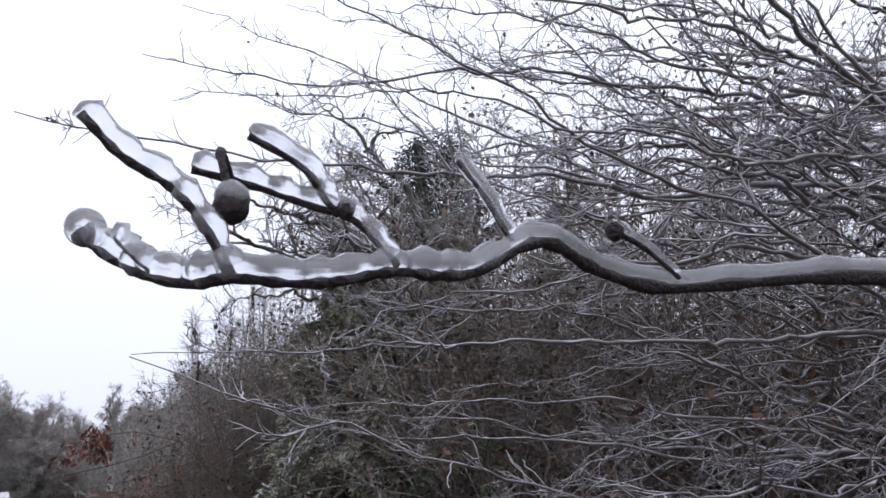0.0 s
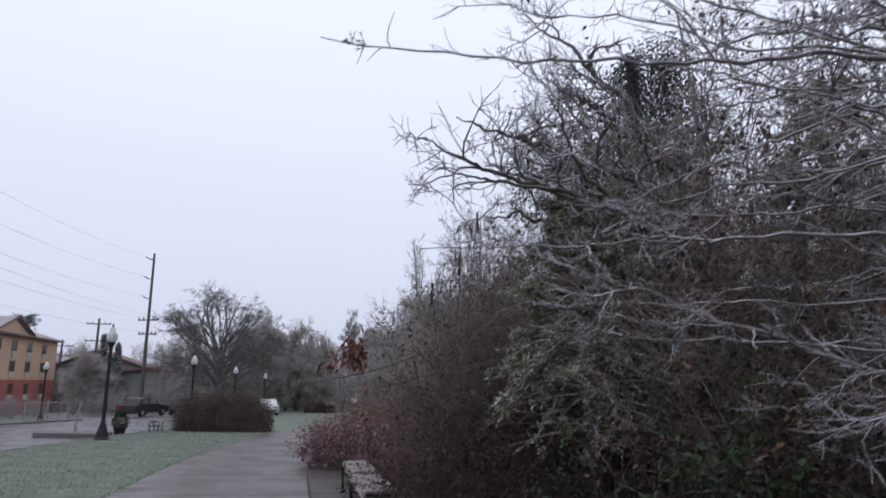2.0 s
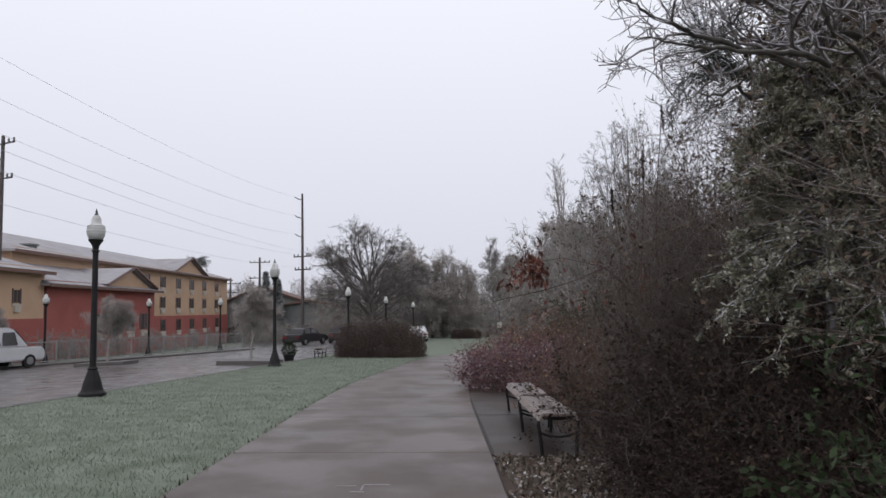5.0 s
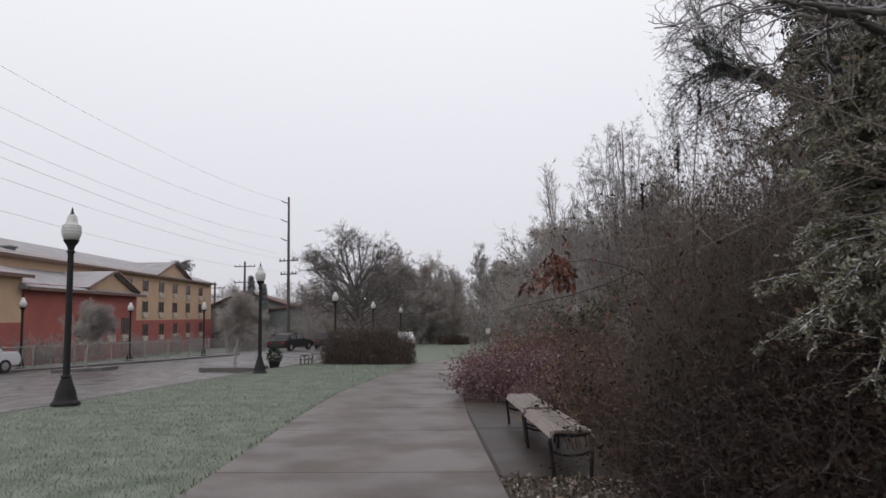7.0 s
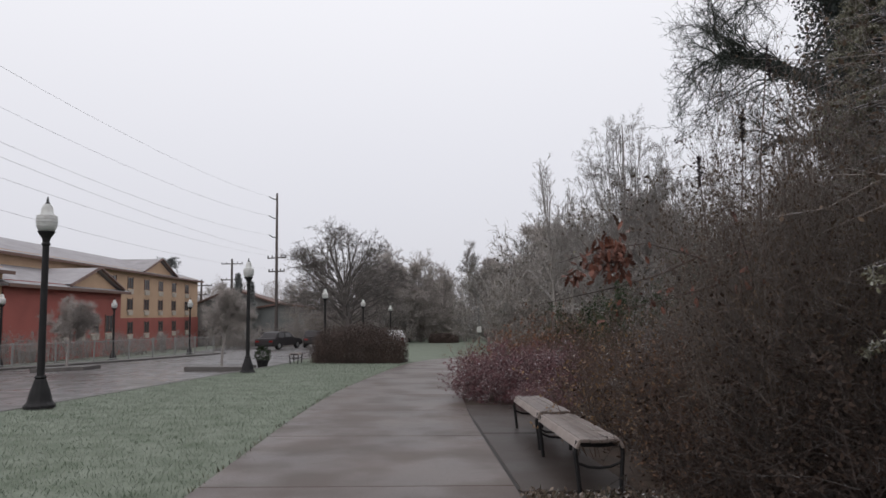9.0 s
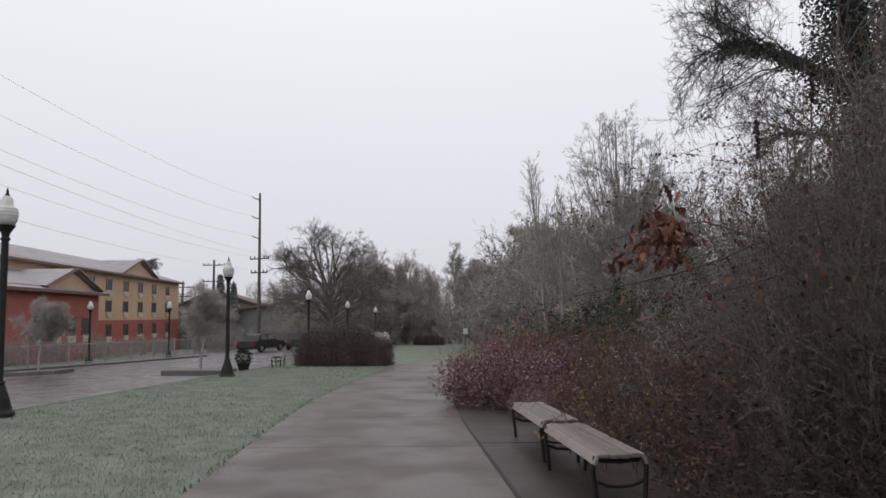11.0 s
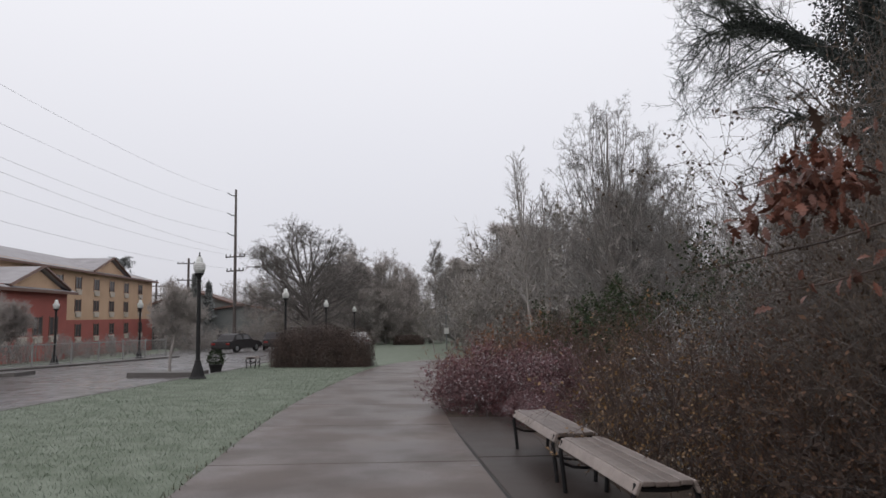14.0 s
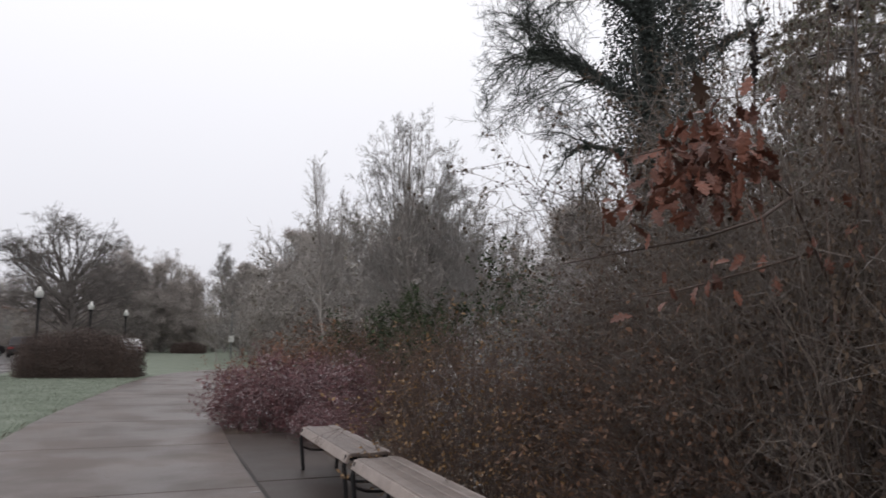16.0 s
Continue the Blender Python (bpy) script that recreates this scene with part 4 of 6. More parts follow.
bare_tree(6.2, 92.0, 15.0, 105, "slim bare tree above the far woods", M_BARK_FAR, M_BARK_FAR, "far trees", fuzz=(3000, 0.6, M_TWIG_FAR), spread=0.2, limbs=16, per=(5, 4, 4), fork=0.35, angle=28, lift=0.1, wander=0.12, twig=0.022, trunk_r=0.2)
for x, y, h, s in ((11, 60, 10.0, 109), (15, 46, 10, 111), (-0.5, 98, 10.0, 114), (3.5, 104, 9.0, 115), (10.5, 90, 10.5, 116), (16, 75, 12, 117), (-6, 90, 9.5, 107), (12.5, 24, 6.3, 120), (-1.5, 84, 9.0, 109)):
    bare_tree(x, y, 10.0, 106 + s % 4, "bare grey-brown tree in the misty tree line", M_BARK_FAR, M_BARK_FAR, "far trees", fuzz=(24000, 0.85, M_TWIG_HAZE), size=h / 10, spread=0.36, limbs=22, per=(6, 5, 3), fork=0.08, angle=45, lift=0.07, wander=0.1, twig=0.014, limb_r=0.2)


def woods(name, seed, count, line, depth, height, label, leafy, mat_t, mat_l, haze=0, blade=0.22):
    """Unbroken far woods along a line: stems, twigs and leaf clumps in one piece."""
    rng = np.random.default_rng(seed)
    (x0, y0), (x1, y1) = line
    f = rng.uniform(0, 1, count)
    x = x0 + (x1 - x0) * f + rng.normal(0, depth / 2, count)
    y = y0 + (y1 - y0) * f + rng.normal(0, depth / 2, count)
    z = np.vectorize(ground_z)(x, y) - 0.1
    o = np.stack([x, y, z], axis=1)
    h = height * (0.55 + 0.45 * np.abs(np.sin(f * 19 + seed)) * rng.uniform(0.6, 1.2, count))
    s_pts, s_rad = grow(rng, o, np.stack([rng.normal(0, 0.12, count), rng.normal(0, 0.12, count), np.ones(count)], axis=1), h, h * 0.008, 6, 0.08, 0.05)
    b = offshoots(rng, s_pts, s_rad, h, 16, 45, 0.25, 0.5, 0.05)
    b_pts, b_rad = grow(rng, b[0], b[1], b[2], np.maximum(b[3], 0.012), 2, 0.2, 0.05)
    c = offshoots(rng, b_pts, b_rad, b[2], 5, 45, 0.5, 0.6, 0.1)
    c_pts, c_rad = grow(rng, c[0], c[1], c[2], np.maximum(c[3], 0.01), 1, 0.2, 0.0)
    tagged(link_mesh(name, mesh_arrays(name, *tubes([(s_pts, s_rad), (b_pts, b_rad), (c_pts, c_rad)], 3)), mat_t), label, "woods", kind="stuff")
    if haze:
        p = points_on(rng, c_pts, haze) + rng.normal(0, 0.25, (haze, 3))
        tagged(link_mesh("fine_twigs", mesh_arrays("fine_twigs", *leaf_quads(rng, p, height * 0.08, 0.05, -0.4)), M_TWIG_HAZE), "fine twigs through the woods, paled for haze", "woods", kind="stuff")
    if leafy:
        tagged(link_mesh("undergrowth", mesh_arrays("undergrowth", *leaf_quads(rng, points_on(rng, c_pts, leafy), blade)), mat_l), "olive and brown leaves low in the far woods", "undergrowth", kind="stuff")


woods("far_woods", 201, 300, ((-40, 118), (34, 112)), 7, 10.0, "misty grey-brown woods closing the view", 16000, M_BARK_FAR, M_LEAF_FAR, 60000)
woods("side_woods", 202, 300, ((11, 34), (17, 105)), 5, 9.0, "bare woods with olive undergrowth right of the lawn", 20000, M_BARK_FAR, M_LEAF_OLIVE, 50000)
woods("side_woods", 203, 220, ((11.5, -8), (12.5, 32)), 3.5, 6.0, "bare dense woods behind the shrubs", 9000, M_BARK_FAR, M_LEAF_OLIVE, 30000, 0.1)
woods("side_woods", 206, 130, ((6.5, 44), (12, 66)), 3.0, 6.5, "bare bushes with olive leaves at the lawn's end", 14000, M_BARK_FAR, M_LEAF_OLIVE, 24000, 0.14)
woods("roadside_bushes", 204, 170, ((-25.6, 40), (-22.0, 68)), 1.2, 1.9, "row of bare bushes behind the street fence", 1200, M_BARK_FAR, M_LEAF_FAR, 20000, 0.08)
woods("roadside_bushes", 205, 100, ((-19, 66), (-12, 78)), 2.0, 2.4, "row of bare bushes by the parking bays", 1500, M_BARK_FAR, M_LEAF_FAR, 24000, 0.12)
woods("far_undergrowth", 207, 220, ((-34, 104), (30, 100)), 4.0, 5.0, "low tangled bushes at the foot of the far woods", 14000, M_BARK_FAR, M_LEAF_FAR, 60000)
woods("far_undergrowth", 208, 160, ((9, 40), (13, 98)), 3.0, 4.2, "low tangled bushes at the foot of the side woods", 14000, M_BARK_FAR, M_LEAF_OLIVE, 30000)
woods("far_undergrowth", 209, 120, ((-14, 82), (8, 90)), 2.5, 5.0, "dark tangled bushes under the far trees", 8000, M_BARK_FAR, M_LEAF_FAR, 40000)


# ---- hotel across the street ----
def gable_roof(bm, x0, x1, y0, y1, ze, zr, over=0.5, hip=0.0, t=0.18):
    """Ridge along y; hip draws the ridge's ends in."""
    xm = (x0 + x1) / 2
    a, b, c, d = x0 - over, x1 + over, y0 - over, y1 + over
    k = (zr - ze) / ((x1 - x0) / 2)
    e = ze - k * over
    top = [bm.verts.new(p) for p in ((a, c, e), (b, c, e), (b, d, e), (a, d, e), (xm, c + hip, zr), (xm, d - hip, zr))]
    bot = [bm.verts.new((v.co.x, v.co.y, v.co.z - t)) for v in top]
    for s, f in ((top, 1), (bot, -1)):
        for q in ((1, 2, 5, 4), (3, 0, 4, 5), (0, 1, 4), (2, 3, 5)):
            bm.faces.new([s[i] for i in (q if f == 1 else q[::-1])])
    for i in range(4):
        j = (i + 1) % 4
        bm.faces.new((bot[i], bot[j], top[j], top[i]))
    bmesh.ops.recalc_face_normals(bm, faces=bm.faces)
    return bm


def cross_gable(x_face, x_back, y, half, ze, zr, parent, wall):
    """A small gable facing the street: its roof, its wall triangle and its barge boards."""
    bm = bmesh.new()
    vs = [(x_face + 0.5, y - half, ze), (x_face + 0.5, y, zr), (x_face + 0.5, y + half, ze), (x_back, y, zr)]
    vs += [(x_back, y - half, ze), (x_back, y + half, ze)]
    v = [bm.verts.new(p) for p in vs]
    w = [bm.verts.new((p[0], p[1], p[2] - 0.18)) for p in vs]
    bm.faces.new((v[0], v[1], v[3], v[4]))
    bm.faces.new((v[1], v[2], v[5], v[3]))
    bm.faces.new((w[4], w[3], w[1], w[0]))
    bm.faces.new((w[3], w[5], w[2], w[1]))
    bm.faces.new((v[0], w[0], w[1], v[1]))
    bm.faces.new((v[1], w[1], w[2], v[2]))
    bmesh.ops.recalc_face_normals(bm, faces=bm.faces)
    part("roof", bm, M_ROOF, parent)
    bm = bmesh.new()
    prism(bm, [(y - half + 0.3, ze - 0.25), (y + half - 0.3, ze - 0.25), (y, zr - 0.3)], 0, 0.15)
    for q in bm.verts:
        q.co = Vector((x_face + 0.03 + q.co.y, q.co.x, q.co.z))
    part("gable", bm, wall, parent, "ochre gable triangle")
    for s in (-1, 1):
        bm = bmesh.new()
        tube(bm, [(x_face + 0.52, y + s * (half + 0.1), ze - 0.12), (x_face + 0.52, y, zr - 0.02)], 0.14, 4)
        part("barge_board", bm, M_FASCIA, parent)


def window(parent, x, y, z, w, h):
    bm = bmesh.new()
    box(bm, x - 0.12, x + 0.02, y - w / 2, y + w / 2, z - h / 2, z + h / 2)
    p = part("window", bm, M_PANE, parent, "dark double window with pale trim")
    for a, b, c, d in ((-w / 2 - 0.1, -w / 2, -h / 2 - 0.1, h / 2 + 0.1), (w / 2, w / 2 + 0.1, -h / 2 - 0.1, h / 2 + 0.1), (-0.04, 0.04, -h / 2, h / 2)):
        bm = bmesh.new()
        box(bm, x - 0.02, x + 0.06, y + a, y + b, z + c, z + d)
        part("frame", bm, M_FASCIA, p)
    bm = bmesh.new()
    box(bm, x - 0.02, x + 0.1, y - w / 2 - 0.15, y + w / 2 + 0.15, z - h / 2 - 0.2, z - h / 2 - 0.08)
    part("sill", bm, M_TRIM, p)
    bm = bmesh.new()
    box(bm, x - 0.02, x + 0.16, y - w / 2 + 0.05, y + w / 2 - 0.05, z - h / 2 - 0.62, z - h / 2 - 0.22, 0.02)
    part("air_unit", bm, M_TRIM, p, "pale air-conditioning grille under the window")


def hotel():
    t = thing("hotel_building", -31.3, 80, -2.4, "three-storey ochre and red stucco hotel with frosted gable roofs", "building")
    inv = Matrix.Translation((31.3, -80, 2.4))

    def wall(x0, x1, y0, y1, z0, z1, mat, label=""):
        bm = bmesh.new()
        box(bm, x0, x1, y0, y1, z0, z1)
        part("wall", bm, mat, t, label)

    # main block, end block, red wing, tall wing
    wall(-45.0, -31.3, 50.0, 99.7, 1.66, 7.0, M_STUCCO_ORANGE, "ochre stucco upper storeys")
    wall(-45.02, -31.22, 49.9, 99.8, -2.6, 1.66, M_STUCCO_RED, "red stucco ground storey")
    wall(-36.0, -27.0, 47.1, 64.5, -2.6, 4.3, M_STUCCO_RED, "red stucco wing")
    wall(-38.0, -27.1, 27.0, 47.0, 1.66, 5.1, M_STUCCO_ORANGE, "ochre stucco wing")
    wall(-38.02, -27.02, 26.9, 47.05, -2.6, 1.66, M_STUCCO_RED)
    for args in ((-45.0, -31.3, 50.0, 99.7, 6.95, 9.2, 0.6, 3.0), (-36.0, -27.0, 47.1, 64.5, 4.25, 5.9, 0.6, 1.5), (-38.0, -27.1, 27.0, 46.4, 5.05, 6.9, 0.7, 3.0)):
        bm = bmesh.new()
        gable_roof(bm, *args)
        part("roof", bm, M_ROOF, t, "frosted grey shingle roof")
        x0, x1, y0, y1, ze, zr, over, hip = args
        k = (zr - ze) / ((x1 - x0) / 2)
        bm = bmesh.new()
        box(bm, x1 + over, x1 + over + 0.06, y0 - over, y1 + over, ze - k * over - 0.24, ze - k * over - 0.02)
        part("fascia", bm, M_FASCIA, t)
    cross_gable(-31.3, -38.0, 84.6, 5.2, 6.95, 8.7, t, M_STUCCO_ORANGE)
    cross_gable(-27.0, -31.5, 59.2, 4.6, 4.3, 5.85, t, M_STUCCO_ORANGE)
    cross_gable(-27.1, -32.5, 35.0, 5.0, 5.1, 6.8, t, M_STUCCO_ORANGE)
    for y in (72.6, 76.8, 81.3, 85.6, 90.1, 95.0):
        for z in (5.45, 3.15):
            window(t, -31.3, y, z, 1.25, 1.15)
        window(t, -31.22, y, 0.6, 1.2, 1.2)
    for y in (54.6, 57.2, 59.6, 62.2):
        window(t, -27.0, y, 1.2, 1.3, 1.4)
    for y in (29.0, 34.0, 39.0, 44.0):
        window(t, -27.1, y, 0.7, 1.5, 1.2)
        window(t, -27.1, y, 3.1, 0.7, 0.8)
    bm = bmesh.new()
    box(bm, -32.9, -32.1, 53.6, 54.4, 5.2, 7.4, 0.03)
    box(bm, -33.0, -32.0, 53.5, 54.5, 7.4, 7.55, 0.02)
    part("chimney", bm, M_GREYWALL, t)
    for c in t.children:
        c.matrix_parent_inverse = inv


hotel()


def far_house(x0, x1, y0, y1, base, ze, zr, label, wall, peak=0.35):
    t = thing("house", (x0 + x1) / 2, (y0 + y1) / 2, base, label, "house")
    inv = Matrix.Translation((-(x0 + x1) / 2, -(y0 + y1) / 2, -base))
    bm = bmesh.new()
    xm = x0 + (x1 - x0) * peak
    prism(bm, [(x0, base), (x1, base), (x1, ze), (xm, zr), (x0, ze)], y0, y1)
    part("wall", bm, wall, t)
    bm = bmesh.new()
    prism(bm, [(x0 - 0.4, ze - 0.1), (xm, zr + 0.05), (x1 + 0.4, ze - 0.1), (x1 + 0.4, ze + 0.12), (xm, zr + 0.3), (x0 - 0.4, ze + 0.12)], y0 - 0.5, y1 + 0.5)
    part("roof", bm, M_FASCIA, t)
    n = int((x1 - x0) / 2.2)
    for i in range(n):
        bm = bmesh.new()
        x = x0 + (i + 0.5) * (x1 - x0) / n
        box(bm, x - 0.6, x + 0.6, y0 - 0.06, y0 + 0.1, base + 1.6, base + 2.9)
        part("window", bm, M_PANE, t)
    for c in t.children:
        c.matrix_parent_inverse = inv


far_house(-33.0, -21.0, 104, 112, -3.2, 3.4, 5.6, "grey-green house with a dark gable roof beyond the parking bays", M_GREYWALL, 0.45)
far_house(-23.5, -15.0, 98, 104, -3.0, 2.6, 3.2, "low dark grey shop with a flat overhanging roof", M_GREYWALL, 0.5)


# ---- utility poles and cables ----
def utility_pole(x, y, top, label, arms, standoffs=(), r=0.15):
    base = ground_z(x, y) - 0.3
    t = thing("utility_pole", x, y, base, label, "utility pole", "utility poles")
    h = top - base
    bm = bmesh.new()
    lathe(bm, [(r * 1.25, 0), (r, h * 0.5), (r * 0.7, h), (r * 0.3, h + 0.05)], 10)
    part("pole", bm, M_POLE, t)
    tips = []
    for z, half, ang in arms:
        d = Vector((math.cos(ang), math.sin(ang), 0))
        bm = bmesh.new()
        tube(bm, [d * -half + Vector((0, 0, z - base)), d * half + Vector((0, 0, z - base))], 0.07, 4)
        a = part("crossarm", bm, M_POLE, t)
        for f in (-0.95, -0.5, 0.5, 0.95):
            p = d * (half * f) + Vector((0, 0, z - base))
            bm = bmesh.new()
            lathe(bm, [(0.05, p.z + 0.05), (0.08, p.z + 0.12), (0.05, p.z + 0.18), (0.07, p.z + 0.24), (0.02, p.z + 0.3)], 8, p.x, p.y)
            part("insulator", bm, M_GREYWALL, a)
            tips.append(Vector((x + p.x, y + p.y, base + p.z + 0.3)))
    for z, reach, ang in standoffs:
        d = Vector((math.cos(ang), math.sin(ang), 0))
        bm = bmesh.new()
        tube(bm, [Vector((0, 0, z - base - 0.25)), d * reach * 0.55 + Vector((0, 0, z - base - 0.1)), d * reach + Vector((0, 0, z - base + 0.15))], [0.05, 0.06, 0.05], 6)
        part("standoff", bm, M_GREYWALL, t)
        tips.append(Vector((x, y, z + 0.15)) + d * reach)
    return tips


street = math.atan2(72 - 44, -14.6 + 28.4)
side = street + math.pi / 2
tips_a = utility_pole(-14.6, 72.0, 14.3, "tall dark wooden utility pole with insulator arms", [(7.6, 1.15, side), (6.2, 1.0, side)], [(13.9, 1.0, side), (11.9, 1.0, side), (9.9, 1.0, side)])
tips_b = utility_pole(-28.3, 44.0, 13.5, "weathered utility pole carrying cables along the street", [(13.0, 1.2, side), (10.7, 1.1, side)], [(12.2, 1.0, side)])
tips_c = utility_pole(-18.0, 10.0, 13.4, "weathered utility pole carrying cables along the street", [(8.4, 1.15, math.pi), (7.0, 1.0, math.pi)], [(13.0, 1.0, math.pi), (11.4, 1.0, math.pi), (10.2, 1.0, math.pi)])
utility_pole(-26.6, 100.0, 9.9, "distant utility pole with two crossarms", [(9.2, 1.5, 0.0), (6.9, 1.5, 0.0)], r=0.2)
utility_pole(-34.6, 112.0, 7.6, "distant utility pole behind the hotel", [(6.7, 1.6, 0.2), (5.2, 1.3, 0.2)], r=0.2)


def cable(a, b, sag, r=0.007):
    pts = [a.lerp(b, i / 16) - Vector((0, 0, sag * 4 * (i / 16) * (1 - i / 16))) for i in range(17)]
    bm = bmesh.new()
    tube(bm, pts, r, 4)
    tagged(part("overhead_cable", bm, M_WIRE), "thin grey overhead cable sagging between utility poles", "cable", "overhead cables")


for i in (0, 3, 7, 8, 9, 10):
    cable(tips_a[i], tips_c[i], 1.3 if i > 7 else 0.9)


# ---- vehicles ----
def car(x, y, rz, paint, label, kind="sedan"):
    t = thing("van" if kind == "van" else "car", x, y, ground_z(x, y) - 0.03, label, "car", "parked cars", rz)
    if kind == "van":
        L, W, H = 4.8, 1.85, 1.95
        low = [(-2.4, 0.35), (2.35, 0.35), (2.4, 0.7), (2.25, 0.98), (-2.35, 1.02), (-2.4, 0.8)]
        cab = [(-2.35, 1.0), (1.55, 1.0), (0.85, 1.85), (0.5, 1.95), (-2.1, 1.95), (-2.28, 1.85)]
    else:
        L, W, H = 4.4, 1.75, 1.42
        low = [(-2.2, 0.3), (2.15, 0.3), (2.2, 0.6), (2.0, 0.78), (0.95, 0.9), (-1.6, 0.95), (-2.15, 0.88), (-2.2, 0.6)]
        cab = [(-1.75, 0.9), (1.05, 0.88), (0.35, 1.36), (0.0, 1.42), (-0.85, 1.42), (-1.25, 1.34)]
    bm = bmesh.new()
    prism(bm, low, -W / 2, W / 2)
    bmesh.ops.bevel(bm, geom=list(bm.edges), offset=0.06, segments=2, affect="EDGES")
    part("body", bm, paint, t)
    bm = bmesh.new()
    prism(bm, cab, -W / 2 + 0.08, W / 2 - 0.08)
    for v in bm.verts:
        if v.co.z > 1.1:
            v.co.y *= 0.88
    bmesh.ops.bevel(bm, geom=list(bm.edges), offset=0.05, segments=2, affect="EDGES")
    cabin = part("cabin", bm, paint, t)
    zt, zb = (1.72, 1.12) if kind == "van" else (1.32, 0.98)
    spans = ((-2.1, -1.0), (-0.9, 0.1), (0.2, 0.95)) if kind == "van" else ((-1.35, -0.5), (-0.42, 0.45))
    for s in (-1, 1):
        for a, b in spans:
            bm = bmesh.new()
            y1, y2 = s * (W / 2 - 0.05), s * (W / 2 - 0.05) * 0.9
            q = [bm.verts.new(p) for p in ((a, y1 + s * 0.0, zb), (b, y1, zb), (b - 0.12, y2, zt), (a + 0.05, y2, zt))]
            r = [bm.verts.new((v.co.x, v.co.y - s * 0.03, v.co.z)) for v in q]
            bm.faces.new(q)
            bm.faces.new(r[::-1])
            for i in range(4):
                j = (i + 1) % 4
                bm.faces.new((q[i], q[j], r[j], r[i]))
            part("window", bm, M_PANE, cabin)
        for xx in (-L / 2 + 0.85, L / 2 - 0.85):
            bm = bmesh.new()
            lathe(bm, [(0.2, -0.1), (0.31, -0.1), (0.33, -0.05), (0.33, 0.07), (0.3, 0.11), (0.2, 0.11)], 18)
            bmesh.ops.rotate(bm, verts=bm.verts, matrix=Matrix.Rotation(radians(90 * s), 3, "X"))
            bmesh.ops.translate(bm, verts=bm.verts, vec=(xx, s * (W / 2 - 0.09), 0.33))
            w = part("wheel", bm, M_TYRE, t)
            bm = bmesh.new()
            lathe(bm, [(0.19, 0.06), (0.18, 0.115), (0.06, 0.12), (0.02, 0.12)], 14)
            bmesh.ops.rotate(bm, verts=bm.verts, matrix=Matrix.Rotation(radians(-90 * s), 3, "X"))
            bmesh.ops.translate(bm, verts=bm.verts, vec=(xx, s * (W / 2 - 0.09), 0.33))
            part("rim", bm, M_CHROME, w)
        for xx, m, nm in ((L / 2 - 0.04, M_CHROME, "headlight"), (-L / 2 + 0.03, M_TAIL, "tail_light")):
            bm = bmesh.new()
            box(bm, xx - 0.05, xx + 0.05, s * W * 0.36 - 0.16, s * W * 0.36 + 0.16, 0.62, 0.76, 0.02)
            part(nm, bm, m, t)
    bm = bmesh.new()
    if kind == "van":
        q = [(1.52, 1.05), (1.58, 1.05), (0.93, 1.8), (0.87, 1.8)]
    else:
        q = [(1.0, 0.93), (1.06, 0.93), (0.42, 1.34), (0.36, 1.34)]
    prism(bm, q, -W * 0.4, W * 0.4)
    part("windscreen", bm, M_PANE, cabin)
    for xx in (-L / 2 - 0.02, L / 2 - 0.06):
        bm = bmesh.new()
        box(bm, xx, xx + 0.08, -W * 0.44, W * 0.44, 0.38, 0.52, 0.02)
        part("bumper", bm, M_TYRE, t)


car(-21.3, 32.6, 70, M_CARWHITE, "white van parked along the street", "van")
car(-11.6, 58.5, 68, M_CARDARK, "dark saloon car parked in a bay")
car(-9.2, 62.0, 95, M_CARDARK, "dark saloon car parked farther along")
car(-2.4, 66.0, 95, M_CARWHITE, "white saloon car parked beyond the hedge")


# ---- fence across the street ----
def fence():
    t = thing("fence", -17.0, 40.0, ground_z(-17, 40), "pale low metal fence along the far side of the street", "fence")
    inv = Matrix.Translation((17.0, -40.0, -ground_z(-17, 40)))
    line = [(-25.5, 30.0), (-20.5, 37.0), (-17.3, 43.0), (-14.6, 50.5)]
    pts = []
    for (a, b), (c, d) in zip(line, line[1:]):
        n = int(math.hypot(c - a, d - b) / 1.9)
        pts += [(a + (c - a) * i / n, b + (d - b) * i / n) for i in range(n)]
    pts.append(line[-1])
    post = None
    for x, y in pts:
        z = ground_z(x, y)
        if post is None:
            bm = bmesh.new()
            box(bm, -0.04, 0.04, -0.04, 0.04, -0.05, 1.25, 0.008)
            post = part("post", bm, M_FENCE, t)
            o = post
        else:
            o = new("post", post.data)
            o.parent = t
        o.matrix_parent_inverse = inv
        o.location = (x, y, z)
    for (a, b), (c, d) in zip(pts, pts[1:]):
        for h in (0.15, 1.15):
            bm = bmesh.new()
            tube(bm, [(a, b, ground_z(a, b) + h), (c, d, ground_z(c, d) + h)], 0.025, 4)
            part("rail", bm, M_FENCE, t).matrix_parent_inverse = inv
        bm = bmesh.new()
        for k in range(1, 12):
            f = k / 12
            x, y = a + (c - a) * f, b + (d - b) * f
            z = ground_z(x, y)
            tube(bm, [(x, y, z + 0.12), (x, y, z + 1.17)], 0.012, 3)
        tagged(part("infill", bm, M_FENCE, t), kind="stuff").matrix_parent_inverse = inv
    bm = bmesh.new()
    for (a, b), (c, d) in zip(pts, pts[1:]):
        v = []
        for (x, y) in ((a, b), (c, d)):
            for ox, lift in ((0.9, -0.2), (0.9, 0.06), (-0.6, 0.06), (-0.6, -0.2)):
                v.append(bm.verts.new((x + ox, y, ground_z(x, y) + lift)))
        for i in range(3):
            bm.faces.new((v[i], v[i + 1], v[i + 5], v[i + 4]))
    tagged(part("pavement", bm, M_KERB), "narrow wet kerb and footway along the fence", "pavement", kind="structure")


fence()


